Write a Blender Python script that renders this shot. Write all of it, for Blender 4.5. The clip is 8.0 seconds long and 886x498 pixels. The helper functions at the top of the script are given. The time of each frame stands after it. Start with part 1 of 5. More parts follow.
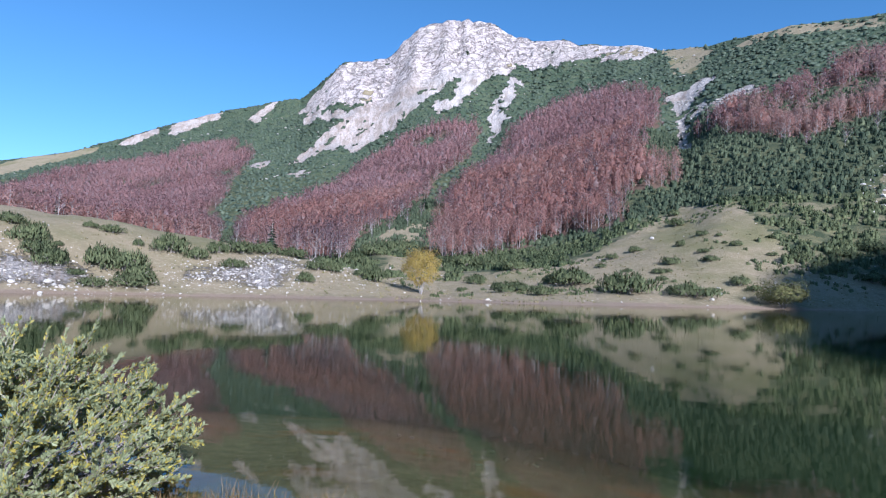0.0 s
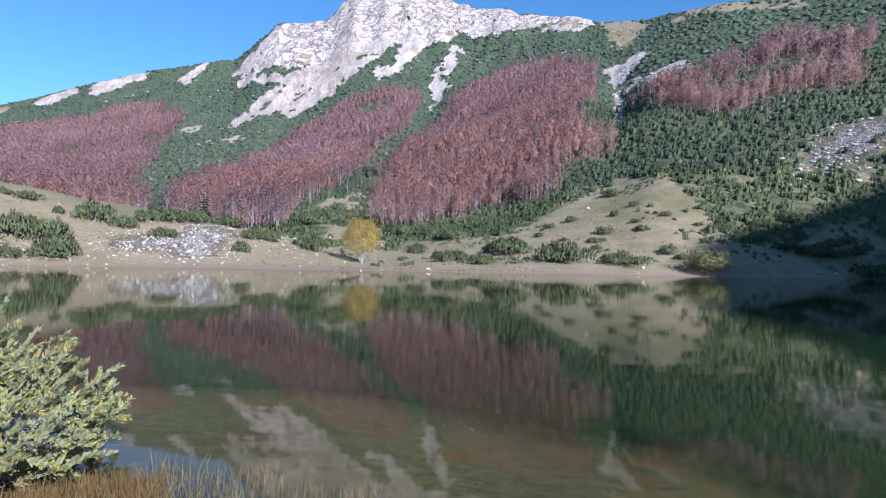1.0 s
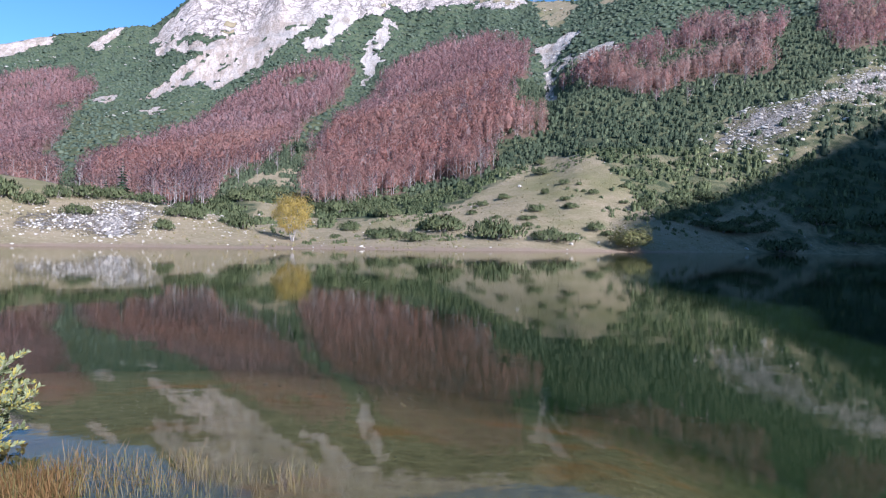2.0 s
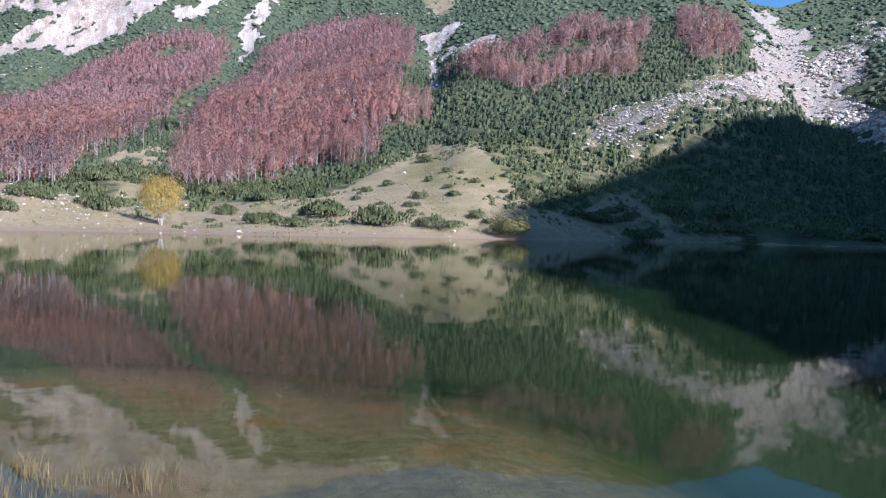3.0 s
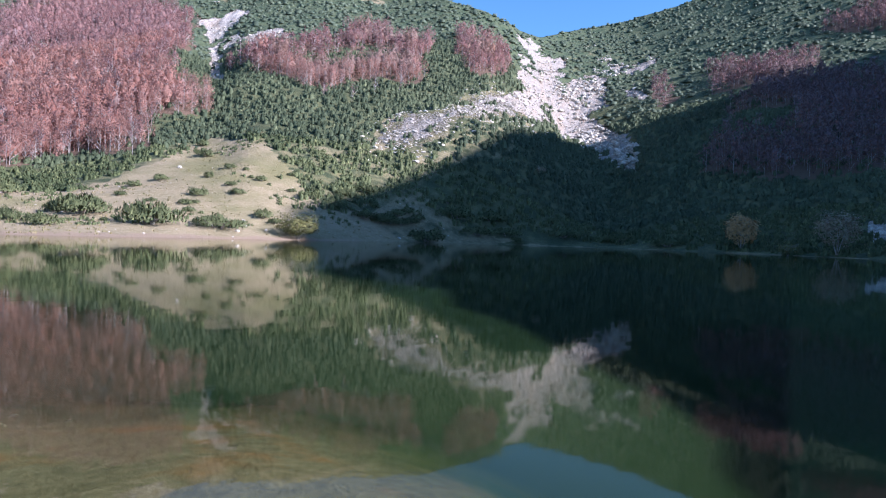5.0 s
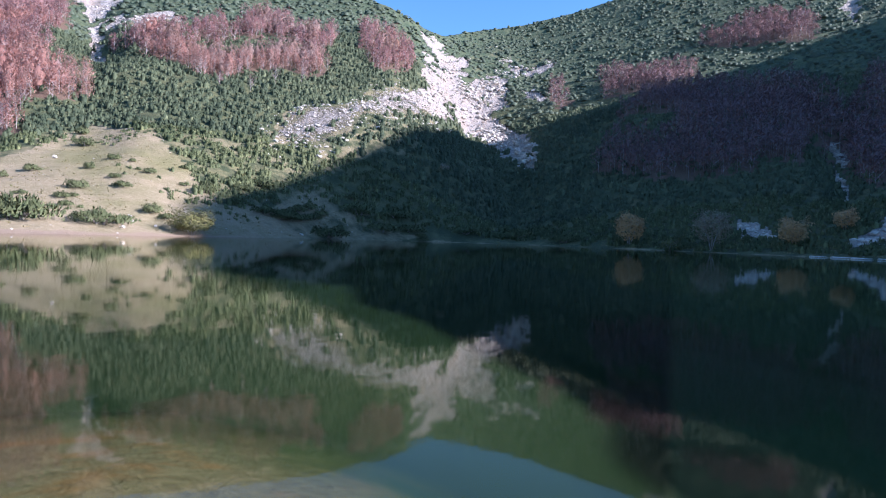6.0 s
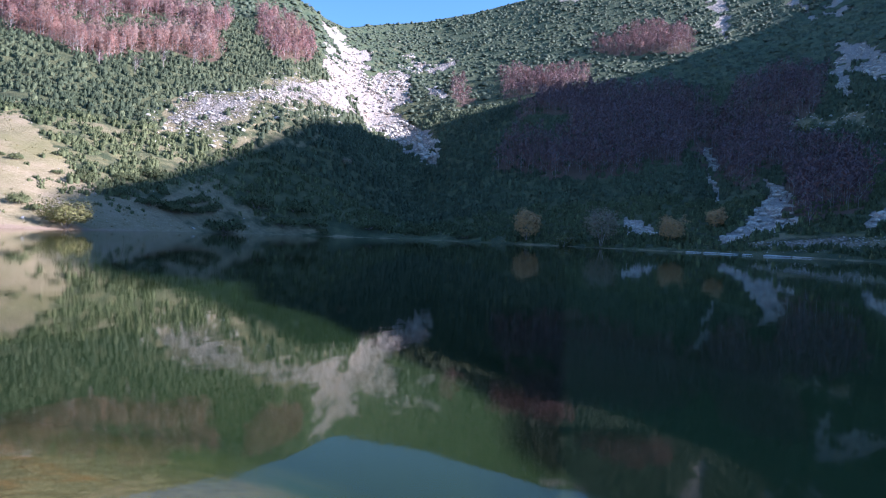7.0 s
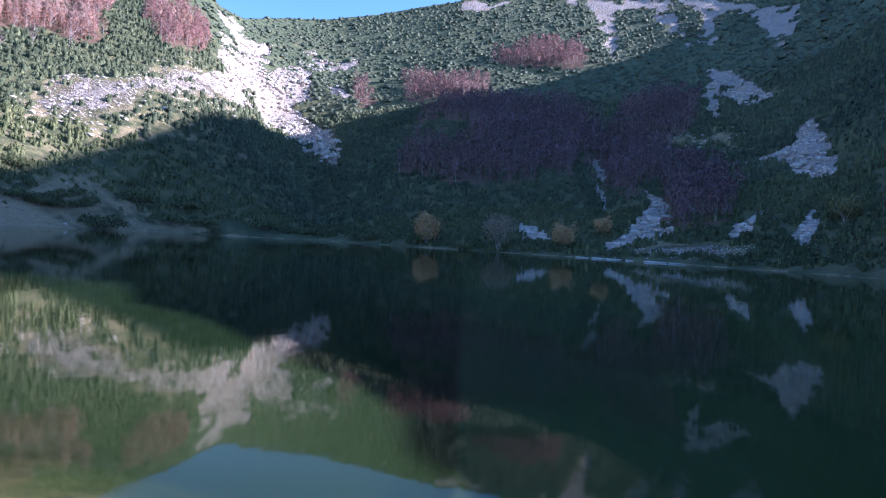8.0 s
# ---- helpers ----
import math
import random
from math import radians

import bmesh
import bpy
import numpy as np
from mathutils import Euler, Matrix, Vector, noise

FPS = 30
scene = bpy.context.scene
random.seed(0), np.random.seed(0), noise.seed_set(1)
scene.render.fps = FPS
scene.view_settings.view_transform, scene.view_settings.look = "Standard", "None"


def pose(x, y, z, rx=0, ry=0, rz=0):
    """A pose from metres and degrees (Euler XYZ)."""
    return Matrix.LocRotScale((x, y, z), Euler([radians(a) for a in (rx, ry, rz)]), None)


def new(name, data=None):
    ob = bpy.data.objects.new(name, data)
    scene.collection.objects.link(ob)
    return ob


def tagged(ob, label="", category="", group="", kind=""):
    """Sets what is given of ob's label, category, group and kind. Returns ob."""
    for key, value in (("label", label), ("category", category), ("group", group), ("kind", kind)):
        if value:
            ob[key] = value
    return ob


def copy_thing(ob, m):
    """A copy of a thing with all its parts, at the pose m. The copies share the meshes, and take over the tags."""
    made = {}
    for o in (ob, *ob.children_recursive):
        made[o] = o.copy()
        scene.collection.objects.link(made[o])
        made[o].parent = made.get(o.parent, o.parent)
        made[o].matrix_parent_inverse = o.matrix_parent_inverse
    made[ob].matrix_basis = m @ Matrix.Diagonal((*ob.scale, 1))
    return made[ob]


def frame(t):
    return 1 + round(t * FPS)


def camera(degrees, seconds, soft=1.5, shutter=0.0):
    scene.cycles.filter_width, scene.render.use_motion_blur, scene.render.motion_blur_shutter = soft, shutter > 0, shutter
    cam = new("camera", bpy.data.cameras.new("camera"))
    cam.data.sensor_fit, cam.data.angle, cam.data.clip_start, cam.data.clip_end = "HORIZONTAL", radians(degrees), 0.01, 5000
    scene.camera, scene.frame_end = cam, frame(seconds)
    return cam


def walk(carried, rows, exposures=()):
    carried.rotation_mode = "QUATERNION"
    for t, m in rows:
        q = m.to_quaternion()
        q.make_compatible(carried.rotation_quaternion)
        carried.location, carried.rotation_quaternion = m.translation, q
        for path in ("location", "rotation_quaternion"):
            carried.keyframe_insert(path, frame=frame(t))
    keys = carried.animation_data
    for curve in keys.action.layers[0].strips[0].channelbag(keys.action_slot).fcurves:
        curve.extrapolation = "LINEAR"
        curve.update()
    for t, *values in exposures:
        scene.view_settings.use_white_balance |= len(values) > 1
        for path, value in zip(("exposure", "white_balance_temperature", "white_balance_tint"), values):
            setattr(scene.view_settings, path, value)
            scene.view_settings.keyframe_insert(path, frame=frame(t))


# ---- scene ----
# ---- camera: turned by hand on the near shore ----
cam = camera(74.2, 8.0, soft=1.15)
EYE = 1.6
ARM = 0.4
ROWS = [  # seconds, turn to the right, tilt up, lean to the right
    (0.0, 0.0, 4.18, -1.44),
    (0.5, 2.81, 2.64, -1.38),
    (1.0, 5.84, 1.31, -1.22),
    (2.5, 17.18, -1.60, -1.08),
    (3.0, 23.62, -1.88, -1.53),
    (3.5, 29.79, -1.16, -1.92),
    (4.0, 34.70, -0.93, -1.91),
    (4.5, 39.28, -1.09, -1.93),
    (6.0, 53.25, -1.20, -1.94),
    (6.5, 57.79, -1.30, -2.09),
    (7.0, 62.76, -1.33, -2.28),
    (7.5, 67.70, -0.89, -2.83),
    (8.0, 72.47, -0.61, -3.37),
]


def held(turn, tilt, lean):
    a = radians(turn)
    return pose(ARM * math.sin(a), ARM * math.cos(a) - ARM, EYE, 0, 0, -turn) @ pose(0, 0, 0, 90 + tilt) @ pose(0, 0, 0, 0, 0, -lean)


walk(cam, [(t, held(turn, tilt, lean)) for t, turn, tilt, lean in ROWS],
     exposures=[(0.0, 0.66, 5030, 14), (1.0, 0.75, 5100, 15), (2.5, 0.90, 5260, 17), (4.0, 1.16, 5300, 19), (6.0, 1.40, 5340, 23), (7.0, 1.56, 5340, 25), (8.0, 1.79, 5310, 31)])

# ---- world and sun ----
SUN_AZ, SUN_EL = 155.0, 27.0
world = bpy.data.worlds.new("sky")
scene.world = world
world.use_nodes = True
wn, wl = world.node_tree.nodes, world.node_tree.links
sky = wn.new("ShaderNodeTexSky")
sky.sky_type, sky.sun_disc = "NISHITA", False
sky.sun_elevation, sky.sun_rotation = radians(SUN_EL), radians(SUN_AZ)
sky.altitude, sky.air_density, sky.dust_density, sky.ozone_density = 1500, 1.0, 0.35, 1.5
wn["Background"].inputs["Strength"].default_value = 0.10
deep = wn.new("ShaderNodeHueSaturation")
deep.inputs["Hue"].default_value, deep.inputs["Saturation"].default_value = 0.49, 1.15
wl.new(sky.outputs["Color"], deep.inputs["Color"])
wl.new(deep.outputs["Color"], wn["Background"].inputs["Color"])
sun = new("sun", bpy.data.lights.new("sun", "SUN"))
sun.data.energy, sun.data.angle, sun.data.color = 5.0, radians(0.53), (1.0, 0.93, 0.84)
sun_dir = Vector((math.sin(radians(SUN_AZ)) * math.cos(radians(SUN_EL)), math.cos(radians(SUN_AZ)) * math.cos(radians(SUN_EL)), math.sin(radians(SUN_EL))))
sun.matrix_world = Matrix.Translation((40, -60, 80)) @ sun_dir.to_track_quat("Z", "Y").to_matrix().to_4x4()

# ---- the shape of the land, by bearing (degrees right of ahead) and distance ----
LATTICE = np.random.RandomState(7).rand(256, 256)


def value_noise(x, y):
    xi, yi = np.floor(x).astype(int), np.floor(y).astype(int)
    fx, fy = x - xi, y - yi
    fx, fy = fx * fx * (3 - 2 * fx), fy * fy * (3 - 2 * fy)
    x0, x1, y0, y1 = xi % 256, (xi + 1) % 256, yi % 256, (yi + 1) % 256
    return (LATTICE[x0, y0] * (1 - fx) + LATTICE[x1, y0] * fx) * (1 - fy) + (LATTICE[x0, y1] * (1 - fx) + LATTICE[x1, y1] * fx) * fy


def fbm(x, y, octaves=4, gain=0.5):
    total, amp, norm = 0.0, 1.0, 0.0
    for k in range(octaves):
        total = total + amp * (value_noise(x * 2 ** k + 17.3 * k, y * 2 ** k - 9.1 * k) - 0.5)
        norm, amp = norm + amp, amp * gain
    return total / norm * 2


def table(a, rows, soft=4.0):
    """A value by bearing, eased over that many degrees."""
    xs, ys = zip(*rows)
    grid = np.arange(-180, 180.01, 0.25)
    k = np.exp(-0.5 * (np.arange(-8 * soft, 8 * soft + 0.1) * 0.5 / soft) ** 2)
    dense = np.interp(grid, xs, ys)
    pad = len(k) // 2
    dense = np.convolve(np.pad(dense, pad, mode="edge"), k / k.sum(), mode="valid")
    return np.interp(a, grid, dense)


# height of the skyline in degrees
SKY_EL = [(-180, 14), (-120, 10), (-70, 8), (-45, 8.4), (-37.6, 9.4), (-33, 10.8), (-28.7, 12.7), (-25.7, 14.1), (-21.5, 15.7), (-17, 17.1),
          (-14.4, 17.6), (-12.9, 19.1), (-10.8, 20.9), (-8.6, 21.6), (-5.8, 22.2), (-4.7, 23.5), (-3.1, 24.8), (0.3, 25.7), (3.2, 25.5), (6, 24.4),
          (8.3, 23.8), (11.6, 23.4), (16.9, 22.8), (20.5, 22.0), (24.4, 21.8), (28.5, 22.2), (31, 22.4), (37.7, 22.0), (43.5, 21.8), (47.2, 20.9), (49.2, 20.1),
          (51.2, 19.0), (52.8, 18.7), (55.7, 19.3), (60.4, 19.8), (66.5, 21.1), (73.6, 22.5), (80, 22.9), (88, 22.9), (96, 22.7), (103, 22.9), (108, 23.3), (110.5, 24.7), (114, 27.5), (119, 30.1), (126, 31), (141, 30.6),
          (143.5, 28), (149, 20), (165, 14), (180, 14)]
SKY_R = [(-180, 500), (-70, 800), (-40, 850), (0, 800), (12, 720), (20, 640), (28, 520), (45, 430), (51, 420), (55, 550), (62, 570), (75, 590), (90, 610), (103, 590), (115, 520), (140, 470), (180, 500)]
STEEP = [(-180, 1.3), (-40, 2.0), (0, 2.0), (10, 1.8), (18, 1.4), (25, 1.25), (45, 1.2), (52, 1.25), (60, 1.4), (75, 1.4), (90, 1.4), (110, 1.2), (140, 1.1), (180, 1.3)]
FAR_SHORE = [(-180, 3), (-98, 3), (-92, 8), (-80, 30), (-60, 66), (-45, 90), (-36, 96), (-27, 98), (-15, 94), (-2, 94), (12, 97), (26, 114), (33, 127), (41, 150), (50, 172),
             (62, 178), (70, 163), (82, 146), (92, 132), (105, 122), (120, 90), (135, 40), (146, 8), (152, 3), (180, 3)]
NEAR_SHORE = [(-180, 3), (-98, 3), (-60, 6.5), (-35, 5.2), (-24, 4.2), (-10, 3.3), (10, 2.7), (60, 2.5), (120, 2.6), (150, 3), (180, 3)]
KNOLL = [(-180, 0), (-80, 0), (-50, 5), (-37, 5.4), (-30, 5.2), (-25.8, 4.3), (-18.4, 3.4), (-14.3, 2.8), (-9, 1.9), (-5.6, 0.8), (-3, 0), (180, 0)]
# how fast the near bank falls under the water
BANK = [(-180, 0.1), (-45, 0.05), (-5, 0.07), (15, 0.12), (30, 0.15), (50, 0.26), (70, 0.42), (180, 0.45)]
# hummocks and hollows: bearing, distance, half width across, half width along, height
HUMPS = [(48, 225, 34, 50, 13), (59.5, 245, 14, 90, -9), (56, 340, 22, 60, -10), (22.3, 330, 12, 110, -9), (4, 520, 16, 120, -10), (-9, 560, 30, 90, -8),
         (14, 330, 45, 90, 9), (72, 300, 40, 70, 10), (87.5, 260, 10, 70, -5), (95, 240, 16, 60, -6)]


def land(a, r):
    """The height of the ground over the lake at a bearing and distance (arrays)."""
    a, r = np.asarray(a, float), np.asarray(r, float)
    rk, rs, rn = table(a, SKY_R), table(a, FAR_SHORE), table(a, NEAR_SHORE)
    x, y = r * np.sin(np.radians(a)), r * np.cos(np.radians(a))
    u = np.maximum((r - rs) / (rk - rs), 0)
    crest = np.clip((u - 0.45) / 0.5, 0, 1)
    crest = crest * crest * (3 - 2 * crest)
    zk = EYE + rk * np.tan(np.radians(table(a, SKY_EL, 10) * (1 - crest) + table(a, SKY_EL, 0.4) * crest))
    up = np.minimum(u, 1)
    z = zk * (0.92 * up ** table(a, STEEP) + 0.08 * up)
    z = np.where(u > 1, zk * np.exp(-(np.maximum(r - rk, 0) / 900) ** 1.2) - 0.25 * np.minimum(r - rk, 60), z)
    kn = EYE + (rs + 45) * np.tan(np.radians(table(a, KNOLL)))
    k = np.maximum(r - rs, 0)
    bump = np.where(k < 45, np.sin(np.minimum(k / 45, 1) * math.pi / 2) ** 1.2, np.maximum(1 - ((k - 45) / 110) ** 2, 0)) * np.where(kn > EYE + 0.1, kn, 0)
    z = np.maximum(z, bump) + 0.25 * np.minimum(z, bump)
    fade = np.clip((r - rs) / 60, 0, 1) * np.clip((1.02 - u) * 8, 0, 1)
    for b, d, w, l, h in HUMPS:
        cx, cy = d * math.sin(radians(b)), d * math.cos(radians(b))
        across = (x - cx) * math.cos(radians(b)) - (y - cy) * math.sin(radians(b))
        along = (x - cx) * math.sin(radians(b)) + (y - cy) * math.cos(radians(b))
        z = z + h * fade * np.exp(-(across / w) ** 2 - (along / l) ** 2)
    rough = np.clip((r - rs) / 150, 0, 1)
    z = z + rough * np.clip(1.3 - u, 0.25, 1) * (9 * fbm(x / 120, y / 120, 3) + 2.6 * fbm(x / 22, y / 22, 3))
    z = z + np.clip((r - rs) / 12, 0, 1) * 0.7 * fbm(x / 9, y / 9, 3) * (r > rs)
    # crags near the summit ridge
    crag = np.clip((u - 0.72) * 4, 0, 1) * np.clip(1.15 - np.abs(a) / 22, 0, 1) * (u < 1.3)
    z = z + crag * (15 * np.abs(fbm(x / 30, y / 70, 3, 0.5)) - 3 + 2.5 * np.abs(fbm(x / 7, y / 16 + 3, 3, 0.6)))
    z = z + crag * np.clip((1 - u) * 9, 0, 1) * (30 * np.abs(fbm(a / 2.1 + 4, r / 160, 3, 0.55)) - 8)
    # beds of limestone in steps, dipping to the east
    bed = (z + 0.16 * x + 7 * fbm(x / 45, y / 45, 2)) / 13
    part_up = bed - np.floor(bed)
    riser = np.clip((part_up - 0.55) / 0.3, 0, 1)
    z = z + 11 * crag * np.clip((1 - u) * 9, 0, 1) * (riser * riser * (3 - 2 * riser) - part_up) * (0.55 + 0.6 * fbm(x / 28, y / 28 + 7, 2))
    # the bed of the lake, and the near shore
    inside = (r > rn) & (r < rs)
    gap = np.maximum(np.minimum(r - rn, (rs - r) * 0.9), 0)
    bank = np.where(r - rn < (rs - r) * 0.9, table(a, BANK), 0.12)
    bed = -(0.03 + bank * np.minimum(gap, 16) + 0.009 * np.clip(gap - 2.5, 0, 20) ** 2) + 0.05 * fbm(x / 1.1, y / 1.1, 3) * np.clip(gap, 0, 1)
    z = np.where(inside, np.minimum(bed, -0.01), z)
    z = np.where(r <= rn, 0.02 + 0.07 * np.minimum(rn - r, 3) + 0.03 * fbm(x / 0.7, y / 0.7, 3) * np.clip(rn - r, 0, 1), z)
    return z


# end of the shape

# ---- ground cover: outlines in plan, metres east and north of the camera ----
BEECH = []
BEECH.append([(-398, 437), (-377, 492), (-399, 594), (-364, 612), (-297, 622), (-292, 649), (-238, 657), (-204, 599), (-190, 537), (-172, 455), (-156, 387), (-85, 212), (-101, 216), (-182, 321), (-215, 324), (-261, 288)])
BEECH.append([(-109, 311), (-125, 373), (-93, 420), (-72, 498), (-46, 526), (5, 541), (25, 538), (26, 505), (10, 435), (-2, 413), (-10, 386), (-21, 328), (-30, 296), (-42, 264), (-43, 220), (-60, 216), (-83, 249)])
BEECH.append([(-2, 192), (-2, 296), (5, 367), (39, 438), (53, 490), (77, 522), (117, 540), (134, 504), (158, 459), (151, 408), (135, 362), (116, 336), (90, 273), (96, 244), (91, 232), (75, 229), (67, 221), (60, 192), (46, 212), (24, 200), (12, 193)])
BEECH.append([(131, 310), (138, 301), (161, 291), (217, 312), (232, 296), (221, 269), (237, 264), (211, 237), (193, 220), (182, 225), (175, 232), (152, 226), (133, 229)])
BEECH.append([(252, 259), (275, 260), (280, 248), (257, 219), (231, 213), (235, 228)])
BEECH.append([(256, 111), (324, 102), (355, 76), (336, 20), (305, -9), (269, -13), (231, -34), (166, -26), (161, -14), (191, -7), (256, 14), (236, 26), (221, 45), (218, 67), (234, 98)])
BEECH.append([(430, 107), (478, 77), (473, 45), (433, 32), (423, 59), (425, 93)])
BEECH.append([(345, 178), (369, 183), (350, 159), (329, 153), (327, 161)])
BEECH.append([(379, 160), (400, 154), (381, 133), (387, 115), (377, 93), (350, 89), (352, 115), (343, 138)])
BEECH.append([(353, 11), (363, -15), (330, -32), (298, -28), (297, -9)])
BEECH.append([(-183, 342), (-145, 308), (-110, 261), (-86, 210), (-101, 211), (-141, 262)])
ROCK = []
ROCK.append([(-191, 744), (-184, 771), (-164, 779), (-152, 798), (-133, 806), (-87, 808), (-61, 806), (-47, 808), (-24, 805), (20, 798), (50, 780), (87, 758), (102, 723), (78, 671), (63, 641), (57, 644), (44, 653), (25, 656), (9, 656), (-20, 667), (-58, 666), (-85, 679), (-111, 680), (-157, 711)])
ROCK.append([(43, 783), (81, 762), (145, 704), (197, 647), (163, 638), (118, 633), (86, 680), (70, 690)])
ROCK.append([(-101, 673), (-114, 627), (-136, 609), (-143, 541), (-134, 545), (-121, 557), (-100, 570), (-87, 551), (-76, 570), (-54, 578), (-42, 587), (-24, 613), (3, 644), (19, 675), (-21, 681), (-60, 687)])
ROCK.append([(22, 672), (9, 638), (12, 606), (3, 593), (-6, 621), (-15, 609), (-10, 571), (6, 578), (20, 595), (37, 637), (51, 648)])
ROCK.append([(71, 637), (81, 627), (70, 599), (64, 566), (55, 535), (48, 525), (42, 496), (37, 500), (39, 523), (44, 545), (43, 578), (49, 593), (58, 593), (63, 619)])
ROCK.append([(-353, 729), (-344, 762), (-305, 775), (-292, 755), (-314, 729), (-331, 705)])
ROCK.append([(-406, 716), (-389, 735), (-370, 743), (-362, 715), (-377, 691)])
ROCK.append([(-251, 732), (-244, 775), (-235, 793), (-229, 755), (-235, 716)])
ROCK.append([(-181, 712), (-174, 726), (-137, 681), (-119, 671), (-99, 665), (-106, 635), (-124, 645), (-147, 669), (-163, 685)])
ROCK.append([(-188, 549), (-187, 567), (-167, 559), (-171, 536)])
ROCK.append([(-136, 504), (-124, 512), (-116, 489), (-126, 482)])
ROCK.append([(160, 651), (197, 647), (217, 595), (190, 567), (172, 603)])
ROCK.append([(158, 425), (171, 423), (192, 424), (186, 395), (160, 375), (148, 353), (118, 273), (119, 291), (134, 332), (146, 361), (152, 388)])
ROCK.append([(155, 369), (167, 353), (182, 342), (180, 325), (153, 304), (149, 343)])
ROCK.append([(333, 273), (349, 276), (364, 275), (340, 262), (359, 263), (383, 266), (361, 252), (331, 236), (319, 224), (328, 219), (326, 203), (317, 198), (300, 176), (297, 166), (273, 145), (244, 130), (245, 136), (261, 151), (278, 172), (284, 189), (266, 186), (267, 195), (240, 186), (222, 184), (214, 192), (243, 203), (265, 213), (264, 219), (295, 242), (321, 253)])
ROCK.append([(413, 277), (428, 275), (416, 253), (401, 235), (396, 221), (385, 221), (392, 235), (402, 251)])
ROCK.append([(347, 240), (371, 239), (373, 223), (351, 214), (329, 194), (323, 200), (332, 218), (322, 225)])
ROCK.append([(390, 220), (418, 217), (415, 207), (391, 203), (384, 210)])
ROCK.append([(362, 207), (372, 199), (346, 179), (338, 185)])
ROCK.append([(278, 18), (284, 14), (205, 7), (205, 10)])
ROCK.append([(223, -6), (218, -12), (164, -14), (162, -8), (150, 2), (149, 7), (159, 6), (178, -1), (196, -4)])
ROCK.append([(257, -65), (237, -63), (205, -60), (187, -55), (197, -45), (209, -47), (235, -41), (235, -53), (255, -60)])
ROCK.append([(590, 55), (591, 34), (549, 25), (508, 18), (445, 17), (459, 21), (506, 28), (545, 42)])
ROCK.append([(592, 36), (582, -26), (537, -27), (499, -30), (447, -34), (464, -28), (515, -22), (522, -14), (563, -13), (572, 14), (564, 29)])
ROCK.append([(582, -26), (569, -53), (453, -44), (471, -41), (528, -47), (559, -41), (561, -30)])
ROCK.append([(570, -51), (496, -113), (454, -100), (407, -88), (369, -80), (387, -81), (415, -85), (417, -81), (458, -84), (499, -81), (530, -72), (518, -58), (449, -49), (446, -45)])
ROCK.append([(373, -35), (365, -37), (332, -41), (305, -41), (304, -37), (316, -36), (340, -35)])
ROCK.append([(403, -36), (386, -54), (366, -60), (328, -60), (318, -69), (307, -55), (316, -48), (349, -41)])
ROCK.append([(526, 170), (563, 166), (559, 141), (576, 125), (549, 133), (533, 150)])
ROCK.append([(585, 74), (589, 60), (569, 63)])
ROCK.append([(182, 33), (179, 24), (160, 20), (163, 28)])
ROCK.append([(155, -24), (170, -29), (178, -34), (178, -36), (159, -30), (147, -25)])
ROCK.append([(142, -33), (157, -39), (170, -45), (164, -46), (152, -41), (136, -35)])
STONY = []
STONY.append([(-44, 102), (-41, 103), (-39, 110), (-38, 115), (-36, 122), (-32, 125), (-27, 114), (-25, 101), (-29, 95), (-35, 96), (-40, 94)])
STONY.append([(-20, 117), (-22, 125), (-16, 123), (-13, 109), (-16, 105)])
STONY.append([(-72, 86), (-60, 92), (-58, 93), (-53, 86), (-52, 83), (-54, 81), (-64, 74)])
STONY.append([(-50, 94), (-45, 92), (-42, 91), (-44, 89), (-48, 90)])
STONY.append([(139, 181), (150, 185), (168, 179), (205, 196), (240, 203), (235, 182), (204, 170), (167, 159), (152, 158), (138, 156), (130, 147), (127, 148), (127, 157), (132, 169)])
STONY.append([(159, -9), (149, -23), (142, -27), (135, -21), (145, 1)])
STONY.append([(300, -11), (306, -20), (296, -30), (269, -40), (264, -39), (277, -30), (288, -24), (288, -11)])
GRASS = []
GRASS.append([(2, 130), (17, 153), (33, 156), (51, 172), (66, 187), (82, 204), (87, 177), (87, 146), (82, 135), (67, 123), (65, 112), (52, 104), (20, 96), (2, 95)])
GRASS.append([(-81, 84), (-75, 99), (-71, 104), (-63, 111), (-54, 111), (-47, 115), (-39, 118), (-29, 115), (-19, 121), (-15, 168), (-11, 254), (-3, 212), (2, 134), (2, 95), (-25, 91), (-44, 87), (-62, 66)])
GRASS.append([(-39, 243), (-24, 290), (-7, 300), (-2, 245), (-14, 177)])
GRASS.append([(223, 593), (236, 520), (219, 482), (189, 450), (189, 467), (213, 554)])
GRASS.append([(-524, 544), (-499, 649), (-493, 693), (-425, 713), (-418, 692), (-439, 653), (-450, 587), (-455, 474)])
GRASS.append([(52, 106), (79, 112), (98, 116), (115, 116), (113, 114), (77, 109), (51, 103)])
GRASS.append([(63, 128), (95, 135), (103, 136), (117, 136), (123, 131), (120, 123), (127, 117), (140, 109), (112, 113), (77, 109), (51, 103)])
GRASS.append([(55, 145), (73, 193), (83, 198), (82, 167), (84, 145), (79, 132), (70, 122), (49, 108), (40, 106)])
GRASS.append([(252, 464), (260, 430), (282, 365), (271, 352), (251, 403), (230, 456)])
HEATH = []
HEATH.append([(94, 144), (118, 151), (134, 150), (156, 155), (182, 160), (238, 183), (237, 175), (174, 142), (142, 143), (118, 137), (88, 125), (79, 124)])
HEATH.append([(383, 288), (491, 258), (457, 229), (407, 212), (396, 235), (415, 279)])
HEATH.append([(527, 217), (540, 176), (520, 115), (487, 127), (482, 176)])
